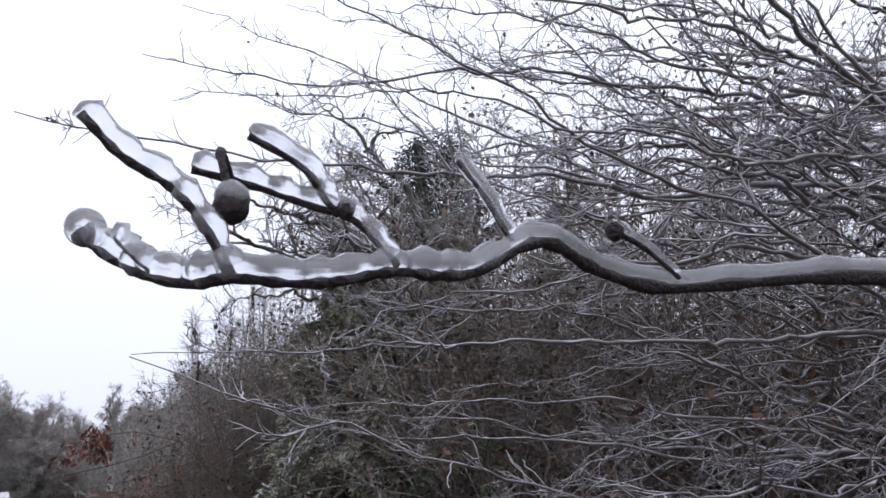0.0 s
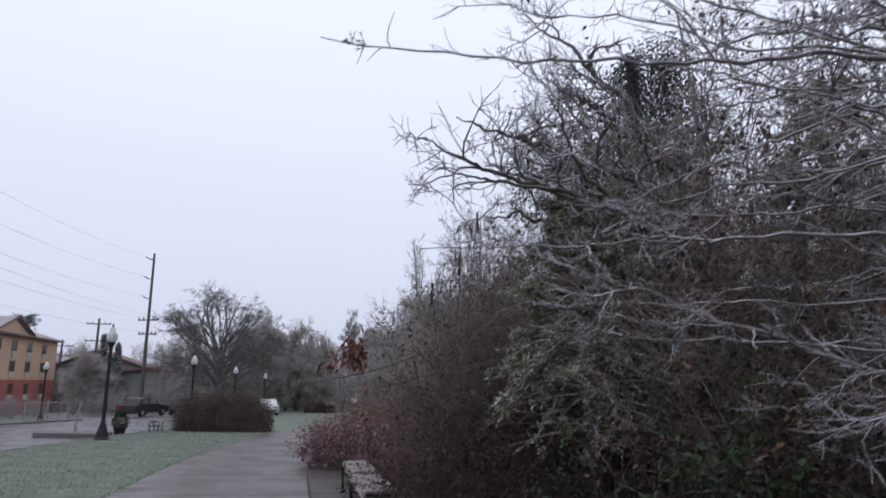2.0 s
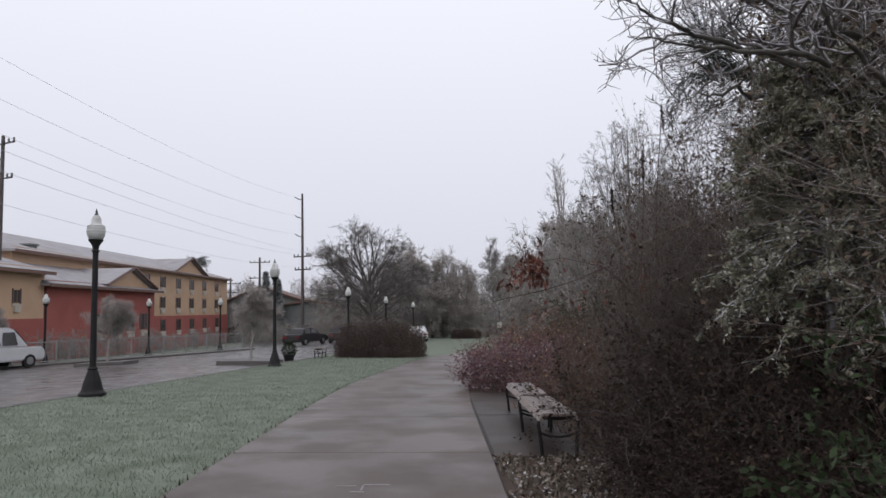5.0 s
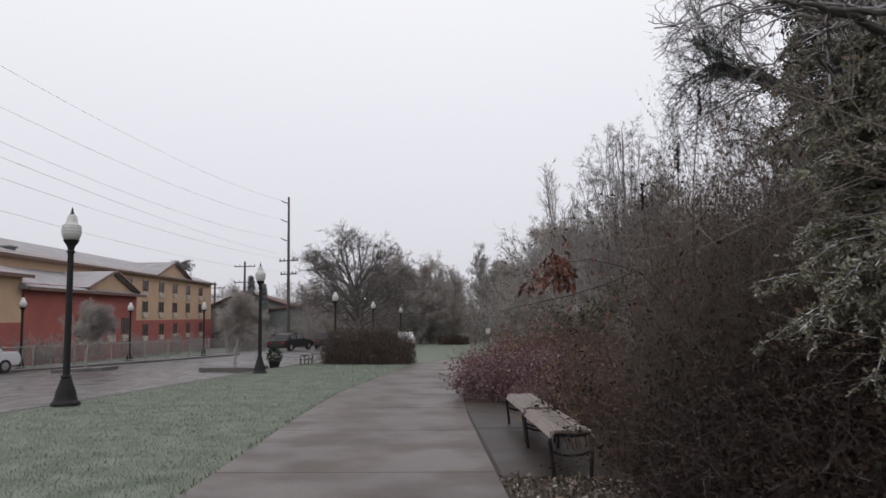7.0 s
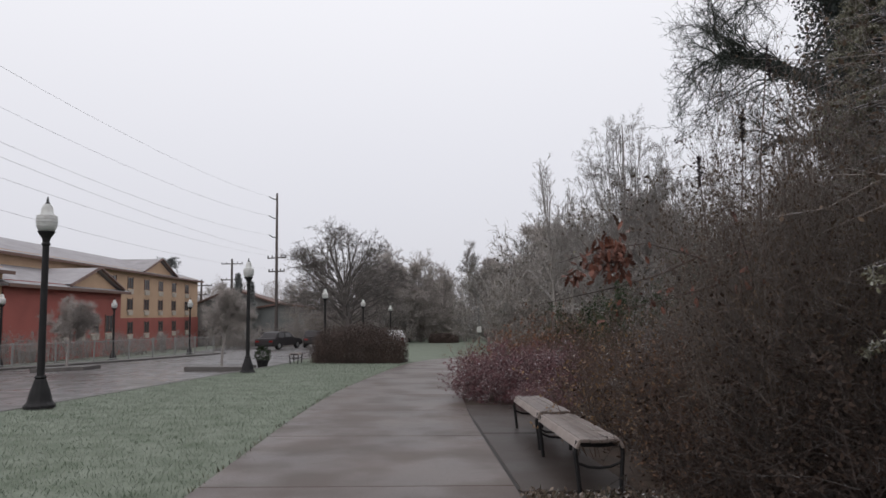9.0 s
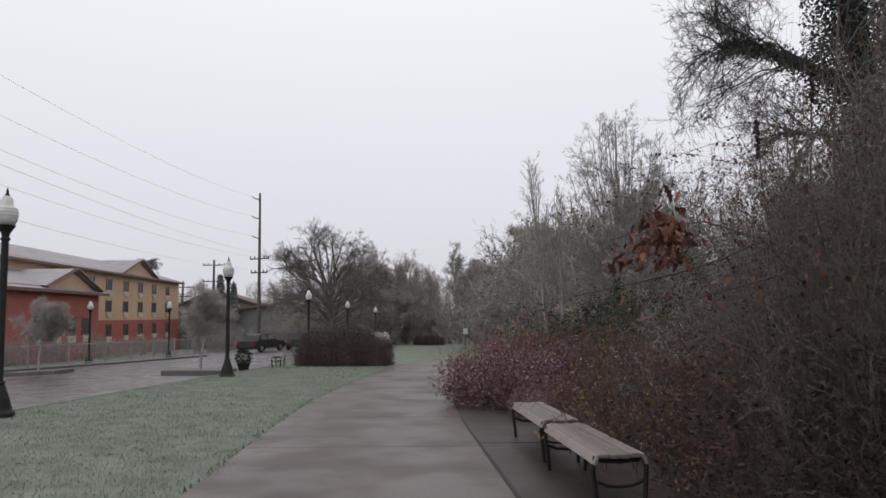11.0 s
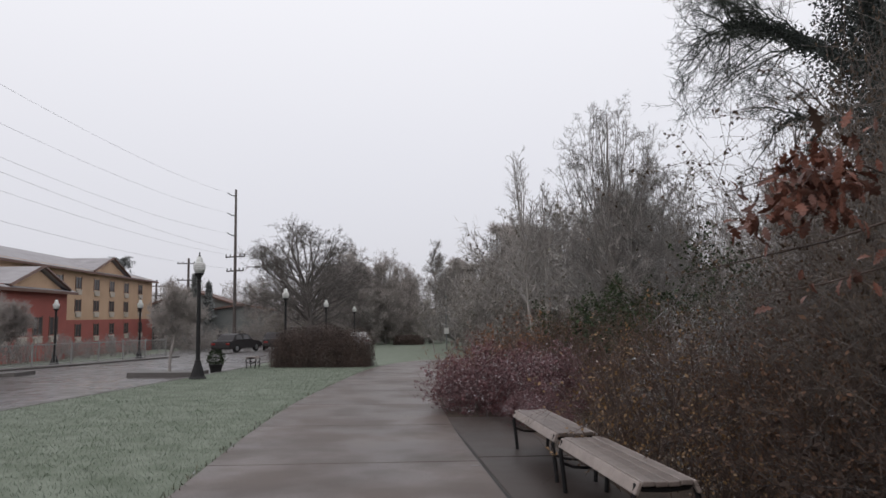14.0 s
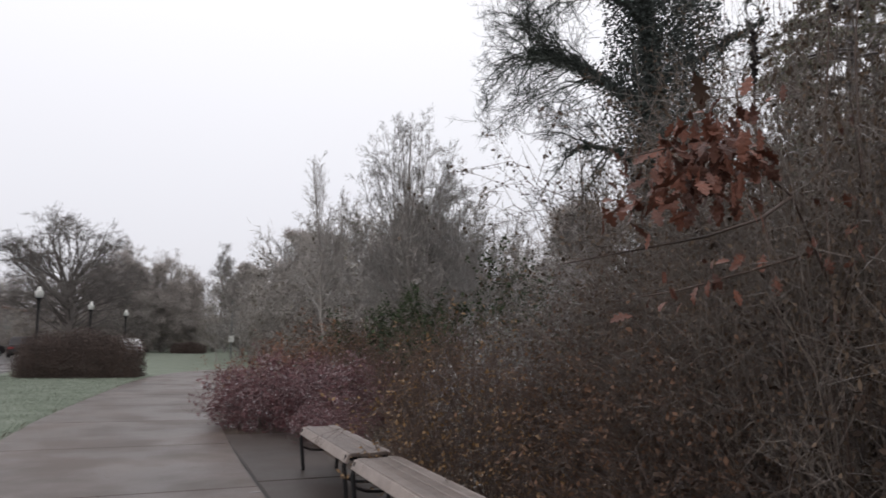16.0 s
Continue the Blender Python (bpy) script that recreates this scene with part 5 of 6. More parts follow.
def planter(x, y):
    t = thing("planter", x, y, ground_z(x, y) - 0.05, "dark round planter with a small frosted evergreen", "planter")
    bm = bmesh.new()
    lathe(bm, [(0.17, 0), (0.19, 0.03), (0.21, 0.18), (0.25, 0.28), (0.24, 0.31), (0.2, 0.31)], 16)
    part("tub", bm, M_IRON, t)
    rng = np.random.default_rng(8)
    d = unit(rng.normal(0, 1, (900, 3))) * (0.32 * rng.uniform(0.3, 1, 900) ** 0.4)[:, None]
    d[:, 2] = d[:, 2] * 1.05 + 0.52
    part_mesh = mesh_arrays("foliage", *leaf_quads(rng, d, 0.07))
    link_mesh("foliage", part_mesh, M_LEAF_GREEN, t)


planter(-6.5, 29.3)


def sign_post(x, y):
    t = thing("sign_post", x, y, ground_z(x, y) - 0.1, "slim grey post with a small white sign board", "sign")
    bm = bmesh.new()
    lathe(bm, [(0.06, 0), (0.05, 2.5), (0.045, 4.6), (0.02, 4.65)], 8)
    part("post", bm, M_GREYWALL, t)
    bm = bmesh.new()
    box(bm, -0.2, 0.2, -0.1, -0.07, 1.35, 1.85, 0.01)
    part("board", bm, M_SIGN, t, "white sign board")


sign_post(5.0, 60.0)


# ---- pointed conifer and ball-crowned tree behind the roofs ----
def conifer(x, y, h, w, seed):
    rng = np.random.default_rng(seed)
    t = thing("conifer", x, y, ground_z(x, y) - 0.1, "dark narrow pointed conifer behind the houses", "tree", "far trees")
    bm = bmesh.new()
    tube(bm, [(0, 0, 0), (0, 0, h * 0.5), (0, 0, h * 0.97)], [0.16, 0.1, 0.02], 7)
    part("trunk", bm, M_BARK_FAR, t)
    n = 4200
    f = rng.uniform(0.04, 1, n) ** 0.8
    a = rng.uniform(0, 2 * np.pi, n)
    r = w * (1 - f) ** 0.75 * rng.uniform(0.25, 1.1, n) * (1 + 0.25 * np.sin(f * 40))
    p = np.stack([r * np.cos(a), r * np.sin(a), h * f - r * 0.25], axis=1)
    link_mesh("crown", mesh_arrays("crown", *leaf_quads(rng, p, 0.4, 0.4, 0.4)), M_CONIFER_FAR, t)


conifer(-24.4, 95.0, 9.6, 1.3, 301)
conifer(-23.0, 96.5, 8.6, 1.1, 302)
def tufted_tree(x, y, top, spread, seed):
    """A bare straight stem with a head of drooping fronds."""
    rng = np.random.default_rng(seed)
    gz = ground_z(x, y) - 0.1
    h = top - gz
    t = thing("palm_tree", x, y, gz, "tall palm-like tree with a drooping tufted crown above the hotel roof", "tree", "far trees")
    bm = bmesh.new()
    tube(bm, [(0, 0, 0), (0.05, 0, h * 0.5), (0, 0.05, h * 0.9)], [0.3, 0.24, 0.2], 9)
    part("trunk", bm, M_BARK_FAR, t)
    n = 44
    a = rng.uniform(0, 2 * np.pi, n)
    p, r = grow(rng, np.tile([0, 0.05, h * 0.9], (n, 1)), np.stack([np.cos(a), np.sin(a), rng.uniform(-0.1, 1.6, n)], axis=1), spread * rng.uniform(0.8, 1.2, n), np.full(n, 0.05), 7, 0.04, -0.16)
    for i in range(n):
        v, q = tubes([(p[i:i + 1], r[i:i + 1])], 4)
        lv, lq = leaf_quads(rng, points_on(rng, p[i:i + 1, 2:], 26), 0.55, 0.2, 0.8)
        link_mesh("frond", mesh_arrays("frond", np.concatenate([v, lv]), np.concatenate([q, lq + len(v)])), M_CONIFER_FAR, t)


tufted_tree(-41.9, 117.0, 12.3, 2.0, 303)


# ---- overhanging tree at the start of the walk ----
def limb_tree(name, x, y, trunk_h, trunk_r, ends, seed, label, bark, twigs, per=(9, 6, 3), sag=0.15, twig=0.0011, limb_r=0.0085, shoots=(0.16, 0.5, 0.55), rise=(0.35, 0.95), wander=0.3, lift=0.04, spurs=None):
    """A tree whose limbs reach out to given ends in the plan, with finer shoots on them."""
    rng = np.random.default_rng(seed)
    gz = ground_z(x, y) - 0.1
    t = thing(name, x, y, gz, label, "tree", "trees right of the path")
    k = 90
    tp, tr = grow(rng, np.zeros((1, 3)), np.array([[0.03, 0.02, 1.0]]), np.array([trunk_h]), np.array([trunk_r]), 12, 0.04, 0.02)
    tr = tr * np.linspace(1.0, 0.15, 13)[None, :]
    n = len(ends)
    pts = np.zeros((n, k, 3))
    u = np.linspace(0, 1, k)[:, None]
    for i, e in enumerate(ends):
        e = np.array(e) - np.array([x, y, gz])
        f = rng.uniform(*rise)
        s = tp[0, int(f * 12)]
        if s[2] > e[2] + 0.9:
            s = tp[0, max(2, int((e[2] - 0.1) / trunk_h * 12))]
        mid = (s + e) / 2 + np.array([rng.normal(0, 0.15), rng.normal(0, 0.15), sag + rng.normal(0, 0.12)])
        curve = (1 - u) ** 2 * s + 2 * u * (1 - u) * mid + u ** 2 * e
        wave = sum(rng.normal(0, 0.06 / q ** 0.85, (1, 3)) * np.sin(np.pi * q * u + rng.uniform(0, 6)) for q in (2, 3, 5, 8, 13, 19, 29, 37))
        wave = wave - (1 - u) * wave[0] - u * wave[-1]
        pts[i] = curve + wave + rng.normal(0, 0.003, (k, 3)) * (u > 0) * (u < 1)
    ln = np.linalg.norm(pts[:, -1] - pts[:, 0], axis=1)
    rad = (limb_r * rng.uniform(0.7, 1.5, n))[:, None] * np.linspace(1.9, 0.10, k)[None, :]
    rad = rad * rng.uniform(0.85, 1.2, rad.shape)
    b = offshoots(rng, pts, rad, ln, per[0], 28, shoots[0], 0.35, 0.25)
    left = np.linalg.norm(b[0] - np.repeat(pts[:, -1], per[0], axis=0), axis=1)
    b = (b[0], b[1], np.minimum(b[2], (0.03 if spurs else 0.35) + 0.4 * left), b[3])
    bp, brd = grow(rng, b[0], b[1], b[2], np.maximum(b[3], twig * 1.8), 8, wander, lift)
    c = offshoots(rng, bp, brd, b[2], per[1], 40, shoots[1], 0.55, 0.15)
    cp, crd = grow(rng, c[0], c[1], c[2], np.maximum(c[3], twig * 1.2), 4, wander, lift)
    d = offshoots(rng, cp, crd, c[2], per[2], 45, shoots[2], 0.7, 0.15)
    dp, drd = grow(rng, d[0], d[1], d[2], np.maximum(d[3], twig), 2, wander, lift)
    levels = [(bp, brd), (cp, crd), (dp, drd)]
    if spurs:
        g = offshoots(rng, pts, rad, np.full(n, spurs[1]), spurs[0], 52, 1.0, 0.35, 0.3)
        g = (g[0], g[1] + np.array([0, 0, 0.45]), g[2], g[3])
        levels.append(grow(rng, g[0], g[1], g[2], np.full(len(g[0]), twig * 1.6), 4, 0.3, 0.1))
        g = offshoots(rng, pts, rad, np.full(n, spurs[1]), spurs[0] + 4, 42, 1.7, 0.35, 0.84)
        levels.append(grow(rng, g[0], g[1] + np.array([0, 0, 0.3]), g[2], np.full(len(g[0]), twig * 1.2), 5, 0.35, 0.06))
    link_mesh("trunk", mesh_arrays("trunk", *tubes([(tp, tr)], 12)), bark, t)
    for i in range(n):
        o = link_mesh("limb", mesh_arrays("limb", *tubes([(pts[i:i + 1], rad[i:i + 1])], 7)), bark, t)
        o.data.polygons.foreach_set("use_smooth", [True] * len(o.data.polygons))
    link_mesh("crown", mesh_arrays("crown", *tubes(levels, 3)), twigs, t)
    return t, dp, cp, rng


def knobs(rng, pts, count, size):
    """Small buds and withered fruits on the twigs."""
    p = points_on(rng, pts, count)
    o = np.array([[1, 0, 0], [0, 1, 0], [-1, 0, 0], [0, -1, 0], [0, 0, 1.3], [0, 0, -1.3]])
    f = np.array([[0, 1, 4, 4], [1, 2, 4, 4], [2, 3, 4, 4], [3, 0, 4, 4], [1, 0, 5, 5], [2, 1, 5, 5], [3, 2, 5, 5], [0, 3, 5, 5]])[:, :3]
    s = size * rng.uniform(0.5, 1.4, count)
    v = p[:, None] + o[None] * s[:, None, None]
    q = (np.arange(count) * 6)[:, None, None] + f[None]
    return mesh_arrays("bud", v.reshape(-1, 3), q.reshape(-1, 3))


er = random.Random(12)
reach = [(0.07, 1.66, 2.29), (0.24, 1.78, 2.51), (0.32, 1.95, 2.76), (0.31, 1.88, 2.48), (0.54, 1.92, 2.82), (0.80, 1.99, 2.87), (0.28, 1.83, 1.96), (0.52, 2.13, 1.92), (0.68, 2.30, 1.86), (1.01, 1.75, 2.88), (0.23, 1.29, 1.88), (0.35, 1.45, 2.28), (0.6, 1.7, 1.98), (1.05, 2.2, 1.93), (0.77, 2.6, 2.31), (0.82, 2.8, 2.19), (1.05, 2.6, 2.13), (0.99, 2.6, 1.92)]
for _ in range(46):
    y = er.uniform(1.15, 3.4)
    reach.append((0.2 + 0.58 * (y - 1.0) + er.uniform(-0.1, 0.8), y, er.uniform(2.0, 3.0) + 0.25 * (y - 1.0)))
for _ in range(18):
    y = er.uniform(1.5, 3.0)
    reach.append((0.45 + 0.62 * (y - 1.0) + er.uniform(0, 0.8), y, er.uniform(1.42, 2.0)))
tree, fine, mid, rg = limb_tree("overhanging_tree", 3.9, 1.1, 3.6, 0.1, reach, 77, "low spreading bare tree with ice-glazed grey branches overhanging the path", M_BARK, M_TWIG, per=(8, 6, 3), shoots=(0.13, 0.5, 0.5), spurs=(20, 0.05), wander=0.24, lift=0.02, limb_r=0.0072)
tagged(link_mesh("withered_fruit", knobs(rg, fine, 420, 0.004), M_CORE, tree, "small dark withered buds"), kind="stuff")



# ---- dark evergreen with layered drooping sprays ----
def drooping_evergreen(x, y, h, w, seed, low=0.12):
    rng = np.random.default_rng(seed)
    t = thing("evergreen_tree", x, y, ground_z(x, y) - 0.1, "dense olive evergreen tree with layered drooping sprays tipped with ice", "tree", "trees right of the path")
    bm = bmesh.new()
    tube(bm, [(0, 0, 0), (0.04, 0.02, h * 0.5), (0.02, 0.05, h)], [0.09, 0.06, 0.01], 9)
    part("trunk", bm, M_BARK, t, smooth=True)
    n = 150
    f = rng.uniform(low, 0.98, n)
    a = rng.uniform(0, 2 * np.pi, n)
    o = np.stack([0 * f, 0 * f, h * f], axis=1)
    head = np.stack([np.cos(a), np.sin(a), rng.uniform(0.05, 0.5, n)], axis=1)
    ln = w * (1.08 - f) ** 0.6 * rng.uniform(0.7, 1.2, n)
    lp, lr = grow(rng, o, head, ln, np.full(n, 0.012), 7, 0.1, -0.13)
    b = offshoots(rng, lp, lr, ln, 9, 48, 0.34, 0.6, 0.3)
    bp, br = grow(rng, b[0], b[1] * np.array([1, 1, 0.25]) + np.array([0, 0, -0.15]), b[2], np.full(len(b[0]), 0.003), 4, 0.12, -0.1)
    link_mesh("branchwork", mesh_arrays("branchwork", *tubes([(lp, lr), (bp, br)], 4)), M_BARK, t)
    p = np.concatenate([points_on(rng, bp, 48000), points_on(rng, lp[:, 3:], 9000)]) + rng.normal(0, 0.012, (57000, 3)) * np.array([1, 1, 0.6])
    link_mesh("sprays", mesh_arrays("sprays", *leaf_quads(rng, p, 0.031, 0.38, 0.5)), M_EVERGREEN, t, "feathery olive sprays glazed with ice")


drooping_evergreen(1.95, 4.8, 3.1, 1.0, 91, 0.52)
drooping_evergreen(3.4, 7.7, 4.8, 1.05, 92)
drooping_evergreen(3.7, 4.5, 4.0, 1.1, 93)
drooping_evergreen(5.0, 8.6, 5.6, 1.3, 94)

# gnarled mossy branches higher up, farther along
ends = [(0.72, 4.2, 2.92), (0.62, 4.05, 3.05), (0.88, 4.1, 3.2), (0.98, 4.35, 2.65), (1.2, 3.8, 3.4)] + [(er.uniform(1.2, 3.4), er.uniform(3.8, 6.6), er.uniform(2.9, 5.2)) for _ in range(9)]
limb_tree("gnarled_tree", 3.5, 5.2, 5.4, 0.14, ends, 78, "gnarled lichen-covered tree with dark knotty branches", M_LICHEN, M_TWIG, per=(7, 6, 4), twig=0.003, limb_r=0.02, shoots=(0.26, 0.5, 0.55), wander=0.32, lift=0.05)

def smooth_line(pts, n=5):
    p = [Vector(q) for q in pts]
    out = []
    for i in range(len(p) - 1):
        a, b, c, d = p[max(i - 1, 0)], p[i], p[i + 1], p[min(i + 2, len(p) - 1)]
        for k in range(n):
            u = k / n
            out.append(0.5 * ((2 * b) + (c - a) * u + (2 * a - 5 * b + 4 * c - d) * u * u + (3 * b - a - 3 * c + d) * u ** 3))
    out.append(p[-1])
    return out


# dark ivy-clad tree with a mossy limb and curling twigs all round it
IVY = (8.37, 15.04)
ARMS = [((8.44, 15.19, 5.68), (7.65, 15.64, 6.29), (7.00, 16.14, 6.90), (6.33, 16.58, 7.21)), ((8.37, 15.04, 7.24), (7.79, 15.39, 8.01), (7.24, 15.82, 8.84), (6.63, 16.22, 9.30)), ((8.43, 15.26, 4.22), (7.79, 15.54, 4.85), (7.33, 15.90, 5.12), (6.91, 16.18, 5.03)), ((8.40, 15.12, 6.46), (9.09, 14.69, 6.93), (9.54, 14.27, 7.23), (9.96, 13.97, 7.51))]
ends = []
for k in range(70):
    p0, p1, p2, p3 = ARMS[0] if k < 34 else ARMS[1] if k < 48 else ARMS[2] if k < 60 else ARMS[3]
    a = er.uniform(0, 2 * math.pi)
    r = er.uniform(0.75, 1.5)
    ends.append((p3[0] + 0.55 * r * math.cos(a) - 0.3, p3[1] + 0.5 * r * math.cos(a * 1.7) + 0.3, p3[2] + 1.25 * r * math.sin(a) - 0.35))


def ivy_tree():
    """Trunk, heavy arms and radiating curled twigs; ivy and moss as leaf clumps."""
    rng = np.random.default_rng(79)
    gz = ground_z(*IVY) - 0.1
    o = np.array([IVY[0], IVY[1], gz])
    t = thing("ivy_tree", IVY[0], IVY[1], gz, "tall dark ivy-clad tree with a mossy limb and curling iced twigs", "tree", "trees right of the path")
    tp, tr = grow(rng, np.zeros((1, 3)), np.array([[0.02, 0.02, 1.0]]), np.array([10.5]), np.array([0.36]), 12, 0.03, 0.02)
    link_mesh("trunk", mesh_arrays("trunk", *tubes([(tp, tr)], 12)), M_MOSS, t)
    arms = []
    for j, arm in enumerate(ARMS):
        s = np.array(smooth_line(arm, 6)) - o
        s[1:-1] += rng.normal(0, 0.04, (len(s) - 2, 3))
        arms.append(s)
        rad = np.linspace(0.11 if j == 0 else 0.08, 0.03, len(s))
        link_mesh("arm", mesh_arrays("arm", *tubes([(s[None], rad[None])], 8)), M_MOSS, t)
    n, k = len(ends), 16
    u = np.linspace(0, 1, k)[:, None]
    pts = np.zeros((n, k, 3))
    for i, e in enumerate(ends):
        s = arms[0] if i < 34 else arms[1] if i < 48 else arms[2] if i < 60 else arms[3]
        a = s[int(rng.uniform(0.35, 0.999) * len(s))]
        e = np.array(e) - o
        mid = (a + e) / 2 + np.array([-0.15, 0.05, 0.3]) * np.linalg.norm(e - a) * rng.uniform(0.3, 1.2)
        pts[i] = (1 - u) ** 2 * a + 2 * u * (1 - u) * mid + u ** 2 * e + rng.normal(0, 0.018, (k, 3)) * (u > 0)
    ln = np.linalg.norm(pts[:, -1] - pts[:, 0], axis=1)
    rad = (0.011 * rng.uniform(0.7, 1.4, n))[:, None] * np.linspace(1.4, 0.3, k)[None, :]
    b = offshoots(rng, pts, rad, ln, 13, 38, 0.42, 0.5, 0.15)
    bp, br = grow(rng, b[0], b[1], b[2], np.maximum(b[3], 0.006), 6, 0.34, -0.01)
    c = offshoots(rng, bp, br, b[2], 7, 45, 0.5, 0.6, 0.15)
    cp, cr = grow(rng, c[0], c[1], c[2], np.maximum(c[3], 0.0045), 4, 0.3, 0.03)
    for i in range(n):
        link_mesh("branch", mesh_arrays("branch", *tubes([(pts[i:i + 1], rad[i:i + 1])], 5)), M_MOSS, t)
    link_mesh("crown", mesh_arrays("crown", *tubes([(bp, br), (cp, cr)], 3)), M_MOSS, t)
    m = 60000
    az, hh = rng.uniform(0, 2 * np.pi, m), rng.uniform(0.2, 10.4, m)
    rr = rng.uniform(0.2, 0.66, m) * (1 + 0.75 * np.clip((hh - 4.6) / 1.8, 0, 1)) * (1 + 0.3 * np.sin(hh * 2.3) * np.cos(az * 2))
    link_mesh("ivy", mesh_arrays("ivy", *leaf_quads(rng, np.stack([rr * np.cos(az) + 0.02 * hh, rr * np.sin(az) + 0.02 * hh, hh], axis=1), 0.065, 0.8)), M_CONIFER, t, "dark ivy round the trunk")
    q = np.concatenate([points_on(rng, s[None], c) for s, c in zip(arms, (9000, 2500, 1500, 1500))])
    q = q + rng.normal(0, 0.105, q.shape) * rng.uniform(0.3, 1.2, (len(q), 1))
    link_mesh("moss", mesh_arrays("moss", *leaf_quads(rng, q, 0.05, 0.8)), M_CONIFER, t, "dark clumps of moss along the limbs")


ivy_tree()


# ---- rust-red oak sprig over the benches ----
def lobed_leaf(bm, m, length, curl):
    """A lobed oak leaf, bent along its rib."""
    side = [(0.0, 0.02), (0.12, 0.05), (0.24, 0.2), (0.32, 0.09), (0.46, 0.3), (0.55, 0.13), (0.7, 0.27), (0.78, 0.12), (0.9, 0.13), (1.0, 0.0)]
    rib = []
    left, right = [], []
    for u, w in side:
        z = curl * length * math.sin(u * 2.2)
        rib.append(bm.verts.new(m @ Vector((u * length, 0, z))))
        left.append(bm.verts.new(m @ Vector((u * length, w * length, z + 0.12 * w * length))))
        right.append(bm.verts.new(m @ Vector((u * length, -w * length, z + 0.18 * w * length))))
    for i in range(len(side) - 1):
        bm.faces.new((rib[i], rib[i + 1], left[i + 1], left[i]))
        bm.faces.new((right[i], right[i + 1], rib[i + 1], rib[i]))


def oak_sprig():
    t = thing("oak_sapling", 2.0, 6.7, ground_z(2.0, 6.7) - 0.05, "young oak with a cluster of rust-red iced leaves", "sapling")
    inv = Matrix.Translation((-2.0, -6.7, -(ground_z(2.0, 6.7) - 0.05)))
    stems = [[(2.0, 6.7, 0.0), (1.85, 6.62, 0.9), (1.5, 6.5, 1.6), (1.1, 6.35, 1.95), (0.75, 6.22, 2.02), (0.45, 6.12, 1.98), (0.2, 6.05, 1.9)],
             [(1.1, 6.35, 1.95), (0.85, 6.25, 1.85), (0.6, 6.2, 1.78), (0.35, 6.15, 1.73), (0.1, 6.1, 1.68)],
             [(1.3, 6.43, 1.8), (1.0, 6.45, 1.72), (0.75, 6.45, 1.66), (0.5, 6.45, 1.62)],
             [(1.5, 6.5, 1.6), (1.45, 6.4, 1.85), (1.35, 6.3, 2.05), (1.25, 6.25, 2.25)]]
    for s in stems:
        bm = bmesh.new()
        tube(bm, s, [0.006 * (1 - 0.75 * i / (len(s) - 1)) for i in range(len(s))], 6)
        part("stem", bm, M_TWIG_BROWN, t).matrix_parent_inverse = inv
    r = random.Random(9)
    for k in range(300):
        if k < 235:
            u = max(0.0, r.uniform(-2.2, 1.0))
            p = Vector((0.51 - 0.24 * u + r.gauss(0, 0.05), 6.08 + r.gauss(0, 0.07), 1.955 - 0.14 * u + r.gauss(0, 0.062 - 0.03 * u)))
        else:
            s = stems[0] if k < 265 else stems[2] if k < 284 else stems[3]
            f = r.uniform(1.8 if s is stems[0] else 0.6, len(s) - 1.01)
            i = int(f)
            p = Vector(s[i]).lerp(Vector(s[i + 1]), f - i) + Vector((r.gauss(0, 0.04), r.gauss(0, 0.05), r.gauss(0, 0.04)))
        m = Matrix.Translation(p) @ Euler((r.uniform(-1.2, 1.2), r.uniform(0.2, 1.6), r.uniform(0, 6.3))).to_matrix().to_4x4()
        bm = bmesh.new()
        lobed_leaf(bm, m, r.uniform(0.032, 0.066), r.uniform(-0.35, 0.35))
        part("leaf", bm, M_LEAF_RUST, t).matrix_parent_inverse = inv
    bm = bmesh.new()
    lobed_leaf(bm, Matrix.Translation((0.54, 6.16, 2.19)) @ Euler((0.4, 1.2, 0.6)).to_matrix().to_4x4(), 0.1, 0.15)
    part("leaf", bm, M_LEAF_BROWN, t, "curled dark dead leaf").matrix_parent_inverse = inv


oak_sprig()


def dried_weed(x, y, h, seed):
    """A tall dead stalk with a knobbly seed head."""
    r = random.Random(seed)
    t = thing("dried_weed", x, y, ground_z(x, y) - 0.03, "tall dead weed stalk with a dark knobbly seed head", "weed", "dead weeds in the thicket")
    s = [Vector((0.05 * math.sin(i * 0.7 + seed), 0.04 * math.cos(i * 0.9), h * i / 9)) for i in range(10)]
    bm = bmesh.new()
    tube(bm, s, [0.007 - 0.0004 * i for i in range(10)], 5)
    part("stalk", bm, M_TWIG_BROWN, t)
    bm = bmesh.new()
    tube(bm, [s[-1] + Vector((r.gauss(0, 0.006), r.gauss(0, 0.006), 0.03 - 0.2 * k / 30)) for k in range(31)], [r.uniform(0.002, 0.01) * (1 if 0 < k < 30 else 0.3) for k in range(31)], 8)
    for v in bm.verts:
        v.co += Vector((r.gauss(0, 0.004), r.gauss(0, 0.004), r.gauss(0, 0.004)))
    part("seed_head", bm, M_CORE, t, "dark knobbly seed head")


for x, y, h, k in ((1.58, 6.4, 3.2, 1), (1.42, 6.45, 2.8, 2), (1.28, 6.6, 2.55, 4)):
    dried_weed(x, y, h, k)


